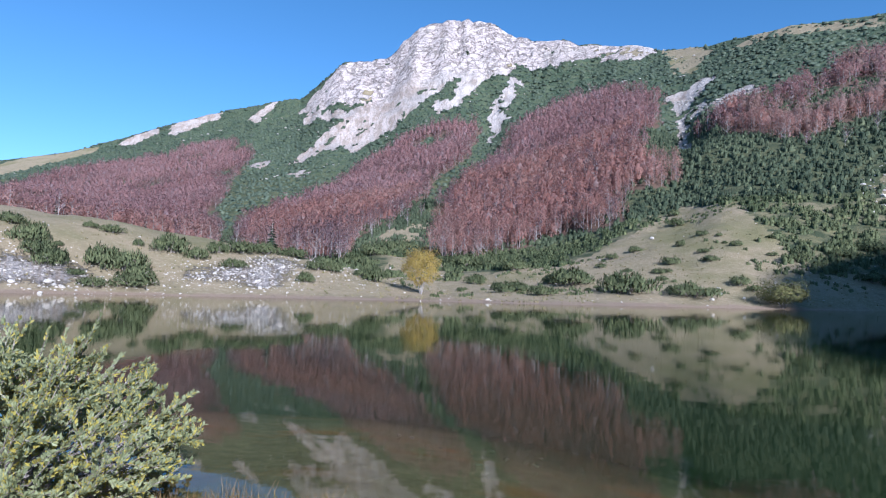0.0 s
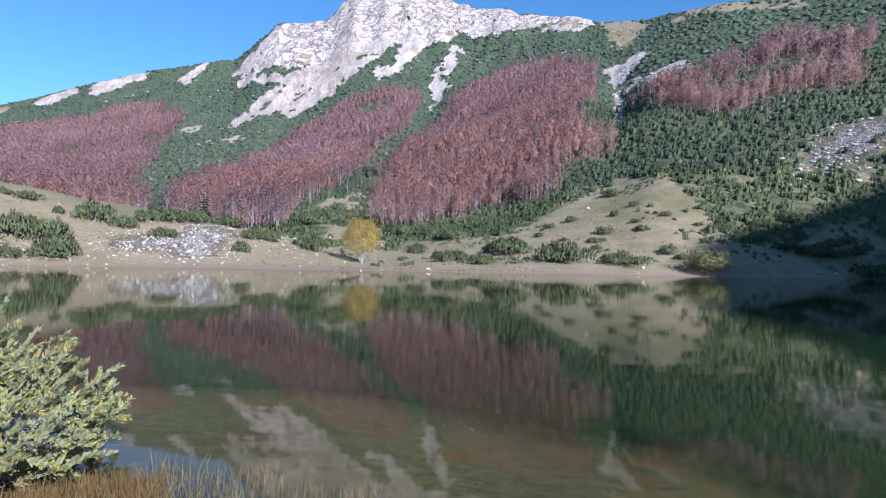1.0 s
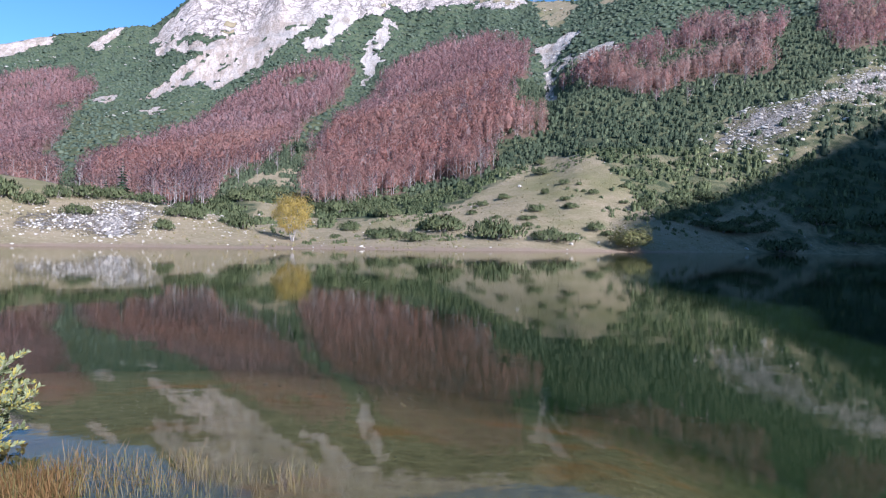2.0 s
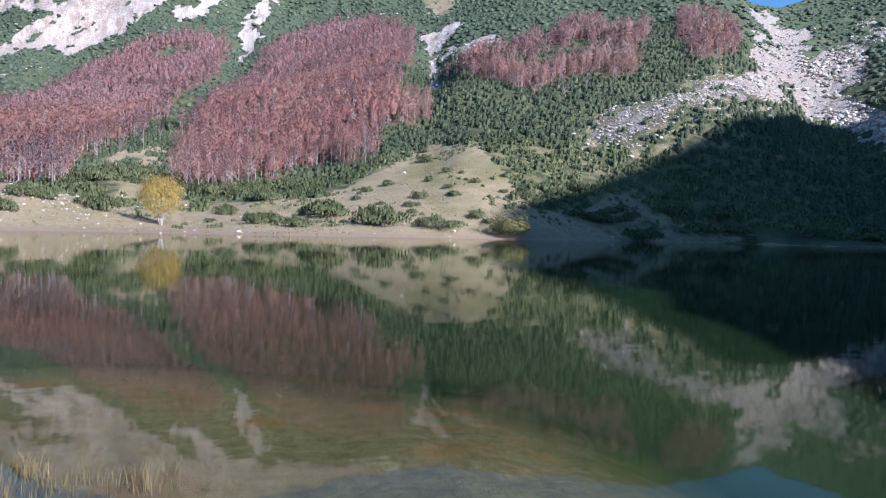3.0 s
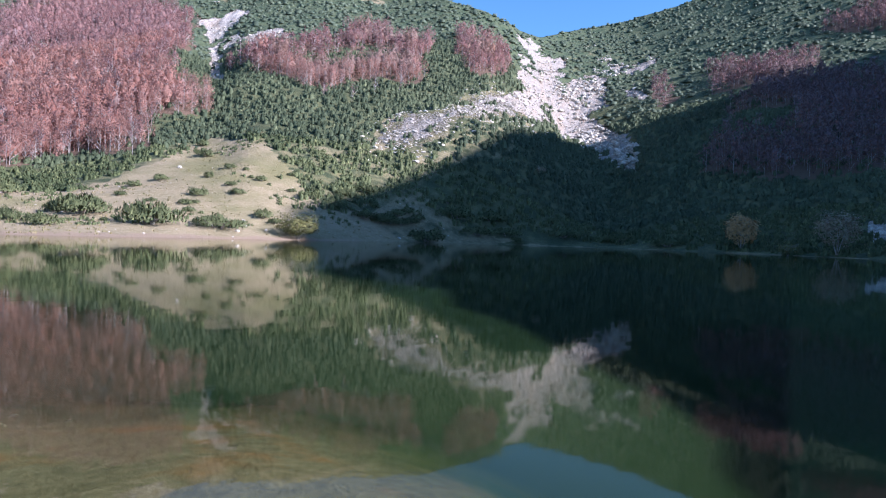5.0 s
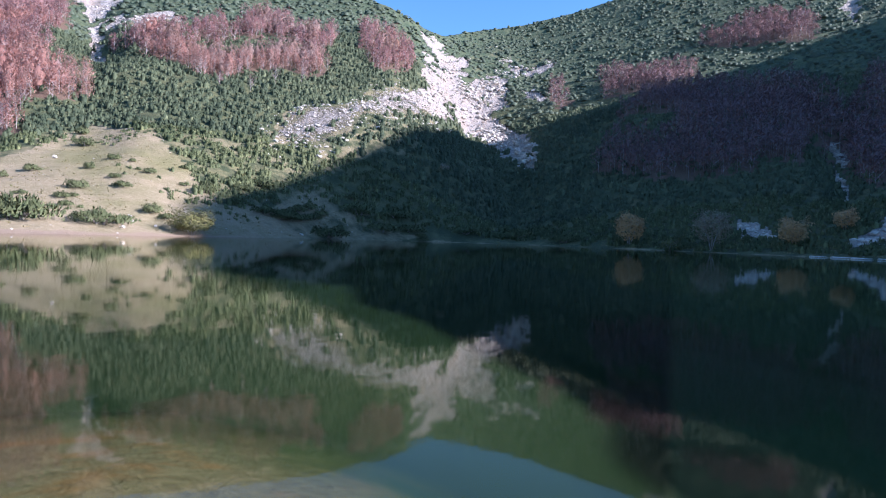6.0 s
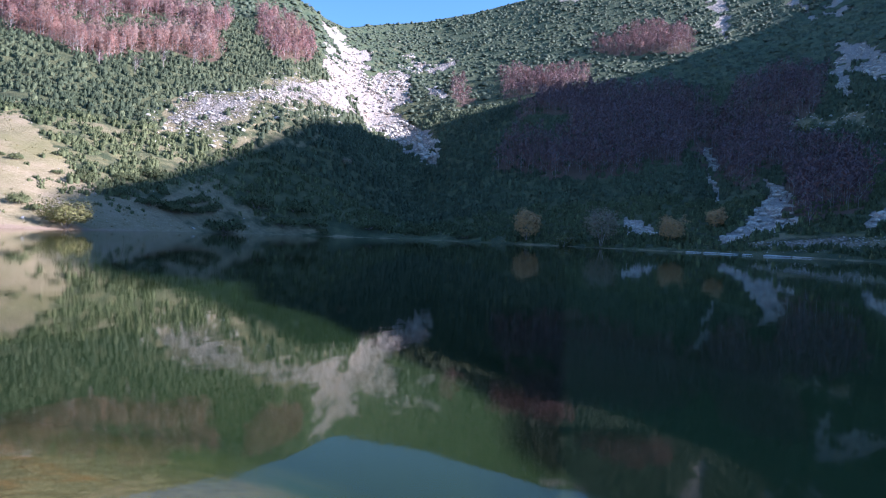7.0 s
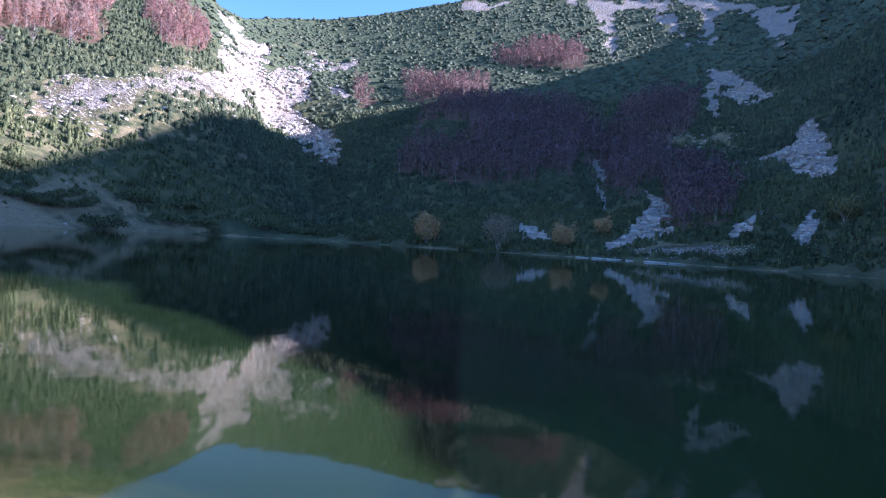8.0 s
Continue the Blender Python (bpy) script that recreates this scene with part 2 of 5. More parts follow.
HEATH.append([(85, 146), (84, 166), (102, 174), (124, 164), (119, 152), (102, 138), (81, 127), (80, 132)])
HEATH.append([(378, 266), (415, 279), (406, 256), (379, 240), (355, 237), (346, 240)])
GULLY_CRAGS = [[(336, 239), (371, 231), (348, 214), (322, 213), (312, 222)], [(422, 278), (403, 235), (392, 213), (370, 226), (396, 247)], [(292, 196), (309, 191), (274, 145), (248, 132), (266, 157), (271, 178)]]
LEDGE = []
LEDGE.append([(-93, 664), (-91, 719), (-82, 729), (-88, 735), (-100, 714), (-104, 678)])
LEDGE.append([(41, 661), (58, 663), (76, 682), (71, 665), (50, 648)])
LEDGE.append([(163, 665), (195, 638), (210, 592), (194, 598), (169, 637)])

# ---- dwarf pines near the shore: place, width, height ----
PINES = [(34.9, 112.2, 10.3, 5.2), (46.8, 109.7, 9.9, 3.2), (27.2, 124.5, 10.8, 4.2), (11.6, 112.6, 4.4, 2.4), (15.6, 117.2, 4.1, 2.5), (18.6, 108.9, 5.1, 2.1), (7.7, 135.4, 5.2, 2.6), (59.4, 116.8, 4.3, 2.5), (52.8, 135.8, 4.5, 2.5), (60.9, 132.8, 4.2, 2.0), (61.4, 150.9, 2.5, 2.2), (47.8, 129.1, 3.4, 1.6), (71.6, 142.3, 3.4, 1.8), (68.3, 154.0, 3.2, 1.9), (51.1, 155.5, 4.1, 2.2), (44.5, 153.8, 3.4, 1.9), (38.5, 142.3, 2.6, 1.4), (28.7, 115.1, 1.6, 0.9), (62.6, 140.3, 3.0, 1.5), (70.1, 145.3, 1.6, 1.1), (76.4, 135.4, 2.7, 1.2), (80.0, 131.9, 5.1, 3.3), (90.9, 134.2, 5.6, 2.8), (82.0, 145.6, 2.6, 1.6)]
PINES += [(76.4, 193.6, 4.4, 3.2), (71.1, 177.6, 5.2, 2.9), (42.0, 133.4, 2.7, 1.1), (46.2, 123.5, 2.8, 1.5), (60.8, 114.0, 3.2, 1.7), (70.9, 150.0, 1.9, 1.3), (49.8, 129.0, 1.9, 1.1), (38.6, 130.7, 2.6, 1.1), (100.4, 137.6, 6.6, 3.9), (85.1, 126.3, 5.3, 2.3), (-65.4, 92.7, 6.6, 4.2), (-59.5, 89.0, 5.2, 3.5), (-62.3, 90.5, 5.3, 3.2), (-54.3, 93.4, 6.2, 4.2), (-51.1, 94.3, 7.2, 4.3), (-48.3, 93.3, 5.1, 2.8), (-47.1, 89.6, 6.8, 2.7), (-51.1, 86.4, 4.4, 1.9), (-49.7, 106.6, 6.6, 4.3), (-44.8, 106.6, 4.0, 2.9), (-43.4, 112.8, 4.7, 3.0), (-40.1, 115.7, 5.9, 3.1), (-36.6, 120.8, 6.1, 2.9), (-31.1, 122.2, 6.1, 2.7)]
PINES += [(-37.6, 105.3, 4.5, 2.2), (-54.4, 104.6, 2.0, 1.8), (-60.3, 105.9, 4.0, 1.9), (-63.2, 104.6, 2.8, 1.4), (-62.0, 94.3, 1.7, 1.1), (-55.2, 88.2, 2.6, 1.4), (-70.8, 95.5, 4.6, 2.5), (-13.4, 113.9, 4.4, 3.5), (-21.1, 113.7, 3.8, 2.9), (-22.2, 185.6, 9.0, 5.0), (-18.3, 201.3, 9.7, 5.8), (-14.6, 235.9, 11.4, 5.9), (6.4, 179.0, 10.4, 4.8), (14.5, 173.5, 10.1, 4.4), (18.7, 152.7, 7.4, 3.9), (3.4, 181.1, 7.0, 3.8), (8.7, 140.8, 4.1, 2.2), (12.1, 120.4, 4.2, 2.3), (15.2, 120.5, 3.7, 2.3), (19.1, 116.1, 3.6, 1.8), (4.2, 122.0, 2.4, 0.9), (-23.9, 102.5, 3.4, 2.6), (-24.1, 112.3, 4.4, 2.4), (-26.9, 170.6, 6.7, 4.0)]
PINES += [(-15.9, 115.6, 3.4, 2.2), (28.9, 131.9, 7.8, 3.6), (23.7, 127.9, 4.3, 2.8), (104.4, 114.4, 10.4, 4.8), (135.2, 108.1, 3.7, 1.7), (95.9, 122.1, 9.0, 3.6), (126.3, 116.3, 9.9, 4.0), (136.2, 113.8, 10.3, 3.8), (153.4, 105.3, 10.8, 3.9), (166.7, 95.4, 13.0, 4.4), (162.9, 75.8, 10.4, 4.2), (90.0, 122.6, 7.3, 3.2), (137.5, 120.9, 12.3, 5.3), (124.6, 124.4, 10.2, 5.1)]
# boulders: place, width
BOULDERS = [(7.9, 101.9, 0.98), (-3.4, 94.2, 0.45), (-0.2, 97.2, 0.47), (-14.5, 162.2, 1.26), (-14.5, 164.5, 1.59), (-0.4, 156.9, 1.21), (-7.5, 162.3, 0.94), (-17.7, 122.4, 1.43), (-55.0, 83.3, 1.15), (-54.4, 79.6, 0.93), (-58.7, 89.8, 0.83), (-58.6, 91.0, 0.94), (-56.1, 83.6, 1.94), (-58.9, 80.3, 1.73), (-53.8, 83.2, 1.34), (-45.4, 92.1, 1.19), (-43.4, 91.7, 0.98), (59.1, 164.6, 1.18), (59.2, 165.7, 1.53), (54.5, 115.7, 1.23), (53.5, 112.8, 1.2), (49.7, 108.2, 1.61), (56.9, 110.5, 0.96), (95.5, 114.7, 1.15), (165.3, 69.4, 1.55), (159.4, 11.8, 0.92), (134.1, -20.6, 1.05), (142.7, -10.8, 2.21), (143.8, -34.5, 0.85), (144.1, 166.9, 5.52)]
BOULDERS += [(160.4, 170.3, 4.06), (128.8, 159.1, 2.76), (118.3, 153.9, 1.87), (140.0, 168.6, 3.38), (-32.6, 111.4, 1.57), (-31.2, 99.0, 1.6), (-29.7, 95.9, 1.16), (-34.2, 100.8, 1.23), (-29.9, 109.6, 1.53), (-39.1, 100.7, 1.04)]
# spruces: place, height
SPRUCES = [(-44, 150, 10.5), (-72, 141, 4.6), (-57, 150, 4.0), (-55, 152, 3.7), (-54, 155, 3.8), (-92, 138, 6.4), (-62, 156, 3.6), (-11, 325, 12.5), (-52, 164, 7.3), (129, 316, 6.6)]

# ---- materials ----
def mat(name):
    m = bpy.data.materials.new(name)
    m.use_nodes = True
    nt = m.node_tree
    return m, nt.nodes, nt.links, nt.nodes["Principled BSDF"]


def mixed(n, l, fac, c1, c2):
    """A colour between c1 and c2 (colours or sockets) by fac (socket or number)."""
    k = n.new("ShaderNodeMix")
    k.data_type = "RGBA"
    for socket, v in ((k.inputs["Factor"], fac), (k.inputs["A"], c1), (k.inputs["B"], c2)):
        if isinstance(v, bpy.types.NodeSocket):
            l.new(v, socket)
        elif isinstance(v, (tuple, list)):
            socket.default_value = (*v, 1)
        else:
            socket.default_value = v
    return k.outputs["Result"]


def noise_tex(n, l, scale, detail=6, rough=0.6, coord=None, stretch=None):
    tex = n.new("ShaderNodeTexNoise")
    tex.inputs["Scale"].default_value, tex.inputs["Detail"].default_value, tex.inputs["Roughness"].default_value = scale, detail, rough
    if coord is not None:
        if stretch:
            mp = n.new("ShaderNodeMapping")
            mp.inputs["Scale"].default_value = stretch
            l.new(coord, mp.inputs["Vector"])
            coord = mp.outputs["Vector"]
        l.new(coord, tex.inputs["Vector"])
    return tex.outputs["Fac"]


def ramp(n, l, fac, lo, hi):
    r = n.new("ShaderNodeMapRange")
    r.interpolation_type = "SMOOTHSTEP"
    r.inputs["From Min"].default_value, r.inputs["From Max"].default_value = lo, hi
    l.new(fac, r.inputs["Value"])
    return r.outputs["Result"]


def math_node(n, l, op, a, b=0.0):
    k = n.new("ShaderNodeMath")
    k.operation = op
    for socket, v in zip(k.inputs, (a, b)):
        if isinstance(v, bpy.types.NodeSocket):
            l.new(v, socket)
        else:
            socket.default_value = v
    return k.outputs["Value"]


def bump(n, l, bsdf, height, strength, distance):
    b = n.new("ShaderNodeBump")
    b.inputs["Strength"].default_value, b.inputs["Distance"].default_value = strength, distance
    l.new(height, b.inputs["Height"])
    l.new(b.outputs["Normal"], bsdf.inputs["Normal"])


def ground_material():
    m, n, l, b = mat("mountain_ground")
    pos = n.new("ShaderNodeTexCoord").outputs["Object"]
    cov = n.new("ShaderNodeAttribute")
    cov.attribute_name = "cover"
    sep = n.new("ShaderNodeSeparateColor")
    l.new(cov.outputs["Color"], sep.inputs["Color"])
    rock, grass, litter, cliff = sep.outputs["Red"], sep.outputs["Green"], sep.outputs["Blue"], cov.outputs["Alpha"]
    big, mid, fine = noise_tex(n, l, 0.02, 5, 0.6, pos), noise_tex(n, l, 0.16, 6, 0.65, pos), noise_tex(n, l, 1.4, 6, 0.7, pos)
    # under the dwarf pine: dark herbs and soil
    soil = mixed(n, l, ramp(n, l, mid, 0.35, 0.65), (0.050, 0.062, 0.030), (0.118, 0.116, 0.055))
    place = n.new("ShaderNodeSeparateXYZ")
    l.new(pos, place.inputs["Vector"])
    soil = mixed(n, l, ramp(n, l, place.outputs["Z"], 70.0, 130.0), soil, mixed(n, l, ramp(n, l, mid, 0.35, 0.65), (0.052, 0.076, 0.042), (0.105, 0.118, 0.062)))
    # autumn grass, bleached, greener in patches
    dry = mixed(n, l, ramp(n, l, mid, 0.3, 0.7), (0.305, 0.235, 0.146), (0.232, 0.186, 0.104))
    dry = mixed(n, l, ramp(n, l, fine, 0.45, 0.75), dry, (0.37, 0.298, 0.194))
    dry = mixed(n, l, ramp(n, l, big, 0.5, 0.7), dry, (0.180, 0.160, 0.072))
    col = mixed(n, l, ramp(n, l, math_node(n, l, "ADD", grass, math_node(n, l, "MULTIPLY", math_node(n, l, "SUBTRACT", mid, 0.5), 0.9)), 0.35, 0.65), soil, dry)
    brink = math_node(n, l, "ADD", place.outputs["Z"], math_node(n, l, "MULTIPLY", mid, 1.2))
    col = mixed(n, l, math_node(n, l, "MULTIPLY", ramp(n, l, brink, 1.3, 0.8), ramp(n, l, grass, 0.6, 0.9)), col, mixed(n, l, fine, (0.24, 0.165, 0.11), (0.33, 0.245, 0.175)))
    leaf = mixed(n, l, fine, (0.10, 0.066, 0.046), (0.17, 0.11, 0.075))
    col = mixed(n, l, ramp(n, l, litter, 0.3, 0.7), col, leaf)
    # limestone: pale, streaked by cracks and water stains
    steep = noise_tex(n, l, 0.35, 7, 0.7, pos, (1.0, 1.0, 0.3))
    wob = n.new("ShaderNodeMixRGB")
    wob.blend_type = "ADD"
    wob.inputs["Fac"].default_value = 6.0
    nz = n.new("ShaderNodeTexNoise")
    nz.inputs["Scale"].default_value, nz.inputs["Detail"].default_value = 0.2, 5
    l.new(pos, nz.inputs["Vector"])
    l.new(pos, wob.inputs["Color1"])
    l.new(nz.outputs["Color"], wob.inputs["Color2"])
    # scree: fine, pale, in tongues that run down the slope
    down = n.new("ShaderNodeAttribute")
    down.attribute_name = "fall"
    tongue, runnel = noise_tex(n, l, 0.35, 6, 0.65, down.outputs["Vector"]), noise_tex(n, l, 1.1, 5, 0.7, down.outputs["Vector"])
    scree = mixed(n, l, ramp(n, l, steep, 0.35, 0.62), (0.35, 0.30, 0.26), (0.47, 0.41, 0.365))
    # greyer and browner in the eastern gullies, dimming the overbright sun by colour
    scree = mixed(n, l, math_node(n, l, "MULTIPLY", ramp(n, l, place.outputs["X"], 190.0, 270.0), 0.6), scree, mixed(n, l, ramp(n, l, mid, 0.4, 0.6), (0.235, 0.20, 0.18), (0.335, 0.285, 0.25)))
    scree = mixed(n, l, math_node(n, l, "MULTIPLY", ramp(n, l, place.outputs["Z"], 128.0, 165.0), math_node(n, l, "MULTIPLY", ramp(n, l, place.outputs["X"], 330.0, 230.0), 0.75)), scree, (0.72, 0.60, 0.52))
    # the fan under the summit crag: tan earth and dead grass in streaks down the slope
    west = math_node(n, l, "MULTIPLY", ramp(n, l, place.outputs["X"], 0.0, -45.0), ramp(n, l, place.outputs["Y"], 480.0, 510.0))
    scree = mixed(n, l, math_node(n, l, "MULTIPLY", west, math_node(n, l, "ADD", 0.35, math_node(n, l, "MULTIPLY", ramp(n, l, tongue, 0.42, 0.56), 0.5))), scree, mixed(n, l, ramp(n, l, runnel, 0.42, 0.6), (0.56, 0.41, 0.335), (0.36, 0.27, 0.19)))
    scree = mixed(n, l, math_node(n, l, "MULTIPLY", ramp(n, l, tongue, 0.47, 0.62), 0.8), scree, (0.36, 0.275, 0.21))
    scree = mixed(n, l, ramp(n, l, big, 0.48, 0.72), scree, (0.37, 0.32, 0.285))
    scree = mixed(n, l, math_node(n, l, "MULTIPLY", ramp(n, l, fine, 0.50, 0.64), 0.6), scree, (0.235, 0.21, 0.19))
    lumps = noise_tex(n, l, 0.45, 8, 0.75, pos)
    scree = mixed(n, l, math_node(n, l, "MULTIPLY", ramp(n, l, lumps, 0.50, 0.60), 0.4), scree, (0.22, 0.195, 0.175))
    scree = mixed(n, l, math_node(n, l, "MULTIPLY", ramp(n, l, runnel, 0.56, 0.66), 0.45), scree, (0.20, 0.175, 0.155))
    # crag: blocks between upright fissures and tilted beds
    crag = mixed(n, l, ramp(n, l, steep, 0.33, 0.6), (0.56, 0.445, 0.39), (0.73, 0.605, 0.54))
    crag = mixed(n, l, ramp(n, l, big, 0.47, 0.7), crag, (0.66, 0.55, 0.47))

    def lines(scale, stretch, wide):
        f = noise_tex(n, l, scale, 5, 0.55, wob.outputs["Color"], stretch)
        return ramp(n, l, math_node(n, l, "ABSOLUTE", math_node(n, l, "SUBTRACT", f, 0.5)), 0.0, wide)

    cells = n.new("ShaderNodeTexVoronoi")
    cells.feature = "DISTANCE_TO_EDGE"
    cells.inputs["Scale"].default_value = 0.075
    squeeze = n.new("ShaderNodeMapping")
    squeeze.inputs["Scale"].default_value, squeeze.inputs["Rotation"].default_value = (0.75, 0.75, 1.5), (0, radians(9), 0)
    l.new(wob.outputs["Color"], squeeze.inputs["Vector"])
    l.new(squeeze.outputs["Vector"], cells.inputs["Vector"])
    blocks = ramp(n, l, cells.outputs["Distance"], 0.0, 0.06)
    upright, beds, small = lines(0.07, (1.0, 1.0, 0.14), 0.05), lines(0.16, (0.3, 0.3, 1.0), 0.03), lines(0.4, (1.0, 1.0, 0.25), 0.045)
    patch = ramp(n, l, mid, 0.38, 0.58)
    for k, depth in ((blocks, 0.42), (upright, 0.7), (beds, 0.5), (small, 0.3)):
        lack = math_node(n, l, "MULTIPLY", math_node(n, l, "SUBTRACT", 1.0, k), depth)
        if k is not upright and k is not blocks:
            lack = math_node(n, l, "MULTIPLY", lack, patch)
        crag = mixed(n, l, lack, crag, (0.20, 0.16, 0.135))
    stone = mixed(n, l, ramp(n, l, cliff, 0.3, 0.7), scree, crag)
    relief = math_node(n, l, "MULTIPLY", cliff, math_node(n, l, "ADD", math_node(n, l, "ADD", math_node(n, l, "MULTIPLY", upright, 0.8), math_node(n, l, "MULTIPLY", blocks, 0.7)), math_node(n, l, "ADD", math_node(n, l, "MULTIPLY", beds, 0.4), math_node(n, l, "MULTIPLY", small, 0.15))))
    edge = math_node(n, l, "ADD", rock, math_node(n, l, "MULTIPLY", math_node(n, l, "SUBTRACT", fine, 0.5), 1.1))
    edge = math_node(n, l, "ADD", edge, math_node(n, l, "MULTIPLY", math_node(n, l, "SUBTRACT", mid, 0.5), 0.7))
    rk = ramp(n, l, edge, 0.42, 0.6)
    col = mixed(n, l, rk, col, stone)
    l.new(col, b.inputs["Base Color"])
    b.inputs["Roughness"].default_value = 0.92
    b.inputs["Specular IOR Level"].default_value = 0.2
    h = math_node(n, l, "ADD", math_node(n, l, "MULTIPLY", fine, 0.35), math_node(n, l, "MULTIPLY", math_node(n, l, "ADD", math_node(n, l, "MULTIPLY", math_node(n, l, "ADD", steep, lumps), math_node(n, l, "SUBTRACT", 1.15, math_node(n, l, "MULTIPLY", cliff, 0.75))), math_node(n, l, "MULTIPLY", relief, 2.6)), rk))
    bump(n, l, b, h, 0.9, 1.0)
    return m


def bed_material():
    m, n, l, b = mat("lake_bed")
    pos = n.new("ShaderNodeTexCoord").outputs["Object"]
    mid, fine = noise_tex(n, l, 0.45, 6, 0.65, pos), noise_tex(n, l, 5.0, 7, 0.7, pos)
    sep = n.new("ShaderNodeSeparateXYZ")
    l.new(pos, sep.inputs["Vector"])
    mud = mixed(n, l, ramp(n, l, fine, 0.22, 0.78), (0.095, 0.070, 0.038), (0.175, 0.130, 0.076))
    mud = mixed(n, l, ramp(n, l, mid, 0.5, 0.68), mud, (0.18, 0.080, 0.028))
    # colour falls off with depth: light lost in the water, put into the bed
    dim_tone = mixed(n, l, ramp(n, l, mid, 0.35, 0.7), (0.026, 0.040, 0.014), (0.066, 0.068, 0.025))
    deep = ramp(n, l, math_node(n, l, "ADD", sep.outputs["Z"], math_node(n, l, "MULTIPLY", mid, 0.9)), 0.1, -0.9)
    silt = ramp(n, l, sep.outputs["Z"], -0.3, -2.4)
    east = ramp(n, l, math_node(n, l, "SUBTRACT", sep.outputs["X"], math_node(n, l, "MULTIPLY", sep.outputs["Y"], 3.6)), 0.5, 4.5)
    deep_tone = mixed(n, l, east, (0.0165, 0.026, 0.012), (0.080, 0.098, 0.052))  # paler to the east, brightening by colour the bed in shade
    l.new(mixed(n, l, silt, mixed(n, l, deep, mud, dim_tone), deep_tone), b.inputs["Base Color"])
    b.inputs["Roughness"].default_value = 1.0
    b.inputs["Specular IOR Level"].default_value = 0.0
    bump(n, l, b, fine, 0.6, 0.08)
    return m


def water_material():
    m, n, l, b = mat("still_water")
    n.remove(b)
    out = n["Material Output"]
    pos = n.new("ShaderNodeTexCoord").outputs["Object"]
    small, wide = noise_tex(n, l, 2.2, 3, 0.5, pos, (0.45, 1.0, 1.0)), noise_tex(n, l, 0.25, 3, 0.5, pos, (0.6, 1.0, 1.0))
    bp = n.new("ShaderNodeBump")
    bp.inputs["Strength"].default_value, bp.inputs["Distance"].default_value = 1.0, 0.0015
    l.new(math_node(n, l, "ADD", small, math_node(n, l, "MULTIPLY", wide, 3.0)), bp.inputs["Height"])
    gl, tr, fr, mx = n.new("ShaderNodeBsdfGlossy"), n.new("ShaderNodeBsdfTransparent"), n.new("ShaderNodeFresnel"), n.new("ShaderNodeMixShader")
    gl.inputs["Roughness"].default_value = 0.036
    gl.inputs["Color"].default_value = (0.92, 0.91, 0.88, 1)
    tr.inputs["Color"].default_value = (0.70, 0.86, 0.66, 1)
    fr.inputs["IOR"].default_value = 1.333
    l.new(bp.outputs["Normal"], gl.inputs["Normal"])
    l.new(bp.outputs["Normal"], fr.inputs["Normal"])
    l.new(fr.outputs["Fac"], mx.inputs["Fac"])
    l.new(tr.outputs["BSDF"], mx.inputs[1])
    l.new(gl.outputs["BSDF"], mx.inputs[2])
    l.new(mx.outputs["Shader"], out.inputs["Surface"])
    return m


def bank_material():
    m, n, l, b = mat("trodden_bank")
    pos = n.new("ShaderNodeTexCoord").outputs["Object"]
    wide, fine = noise_tex(n, l, 1.6, 6, 0.65, pos), noise_tex(n, l, 28.0, 7, 0.7, pos)
    soil = mixed(n, l, ramp(n, l, fine, 0.35, 0.65), (0.20, 0.165, 0.12), (0.36, 0.31, 0.25))
    turf = mixed(n, l, fine, (0.10, 0.105, 0.04), (0.27, 0.22, 0.11))
    l.new(mixed(n, l, ramp(n, l, wide, 0.46, 0.58), soil, turf), b.inputs["Base Color"])
    b.inputs["Roughness"].default_value = 0.95
    bump(n, l, b, fine, 0.7, 0.03)
    return m


M_GROUND, M_BED, M_WATER, M_BANK = ground_material(), bed_material(), water_material(), bank_material()


# ---- ground: one sheet from the lake bed to the horizon ----
def mesh_from(name, verts, faces, smooth=True):
    """A mesh from numpy arrays of places and of faces with one number of corners."""
    me = bpy.data.meshes.new(name)
    me.vertices.add(len(verts))
    me.vertices.foreach_set("co", np.asarray(verts, np.float32).ravel())
    k = faces.shape[1]
    me.loops.add(faces.size)
    me.loops.foreach_set("vertex_index", faces.astype(np.int32).ravel())
    me.polygons.add(len(faces))
    me.polygons.foreach_set("loop_start", np.arange(0, faces.size, k, dtype=np.int32))
    me.polygons.foreach_set("loop_total", np.full(len(faces), k, np.int32))
    me.update(calc_edges=True)
    me.polygons.foreach_set("use_smooth", np.full(len(faces), smooth))
    return me


def inside(x, y, outlines, ragged=1.0):
    """1 where the places lie in one of the outlines, whose edges are made uneven."""
    r = np.hypot(x, y)
    wob = np.clip(r / 60, 1, 9) * ragged
    px, py = x + wob * fbm(x / 14, y / 14, 4, 0.65), y + wob * fbm(x / 14 + 50, y / 14 + 80, 4, 0.65)
    hit = np.zeros(x.shape, bool)
    for poly in outlines:
        xs, ys = [p[0] for p in poly], [p[1] for p in poly]
        near = np.where((px > min(xs)) & (px < max(xs)) & (py > min(ys)) & (py < max(ys)))
        ax, ay = px[near], py[near]
        odd = np.zeros(ax.shape, bool)
        for (x0, y0), (x1, y1) in zip(poly, poly[1:] + poly[:1]):
            if y0 != y1:
                odd ^= ((y0 > ay) != (y1 > ay)) & (ax < (x1 - x0) * (ay - y0) / (y1 - y0) + x0)
        hit[near] |= odd
    return hit


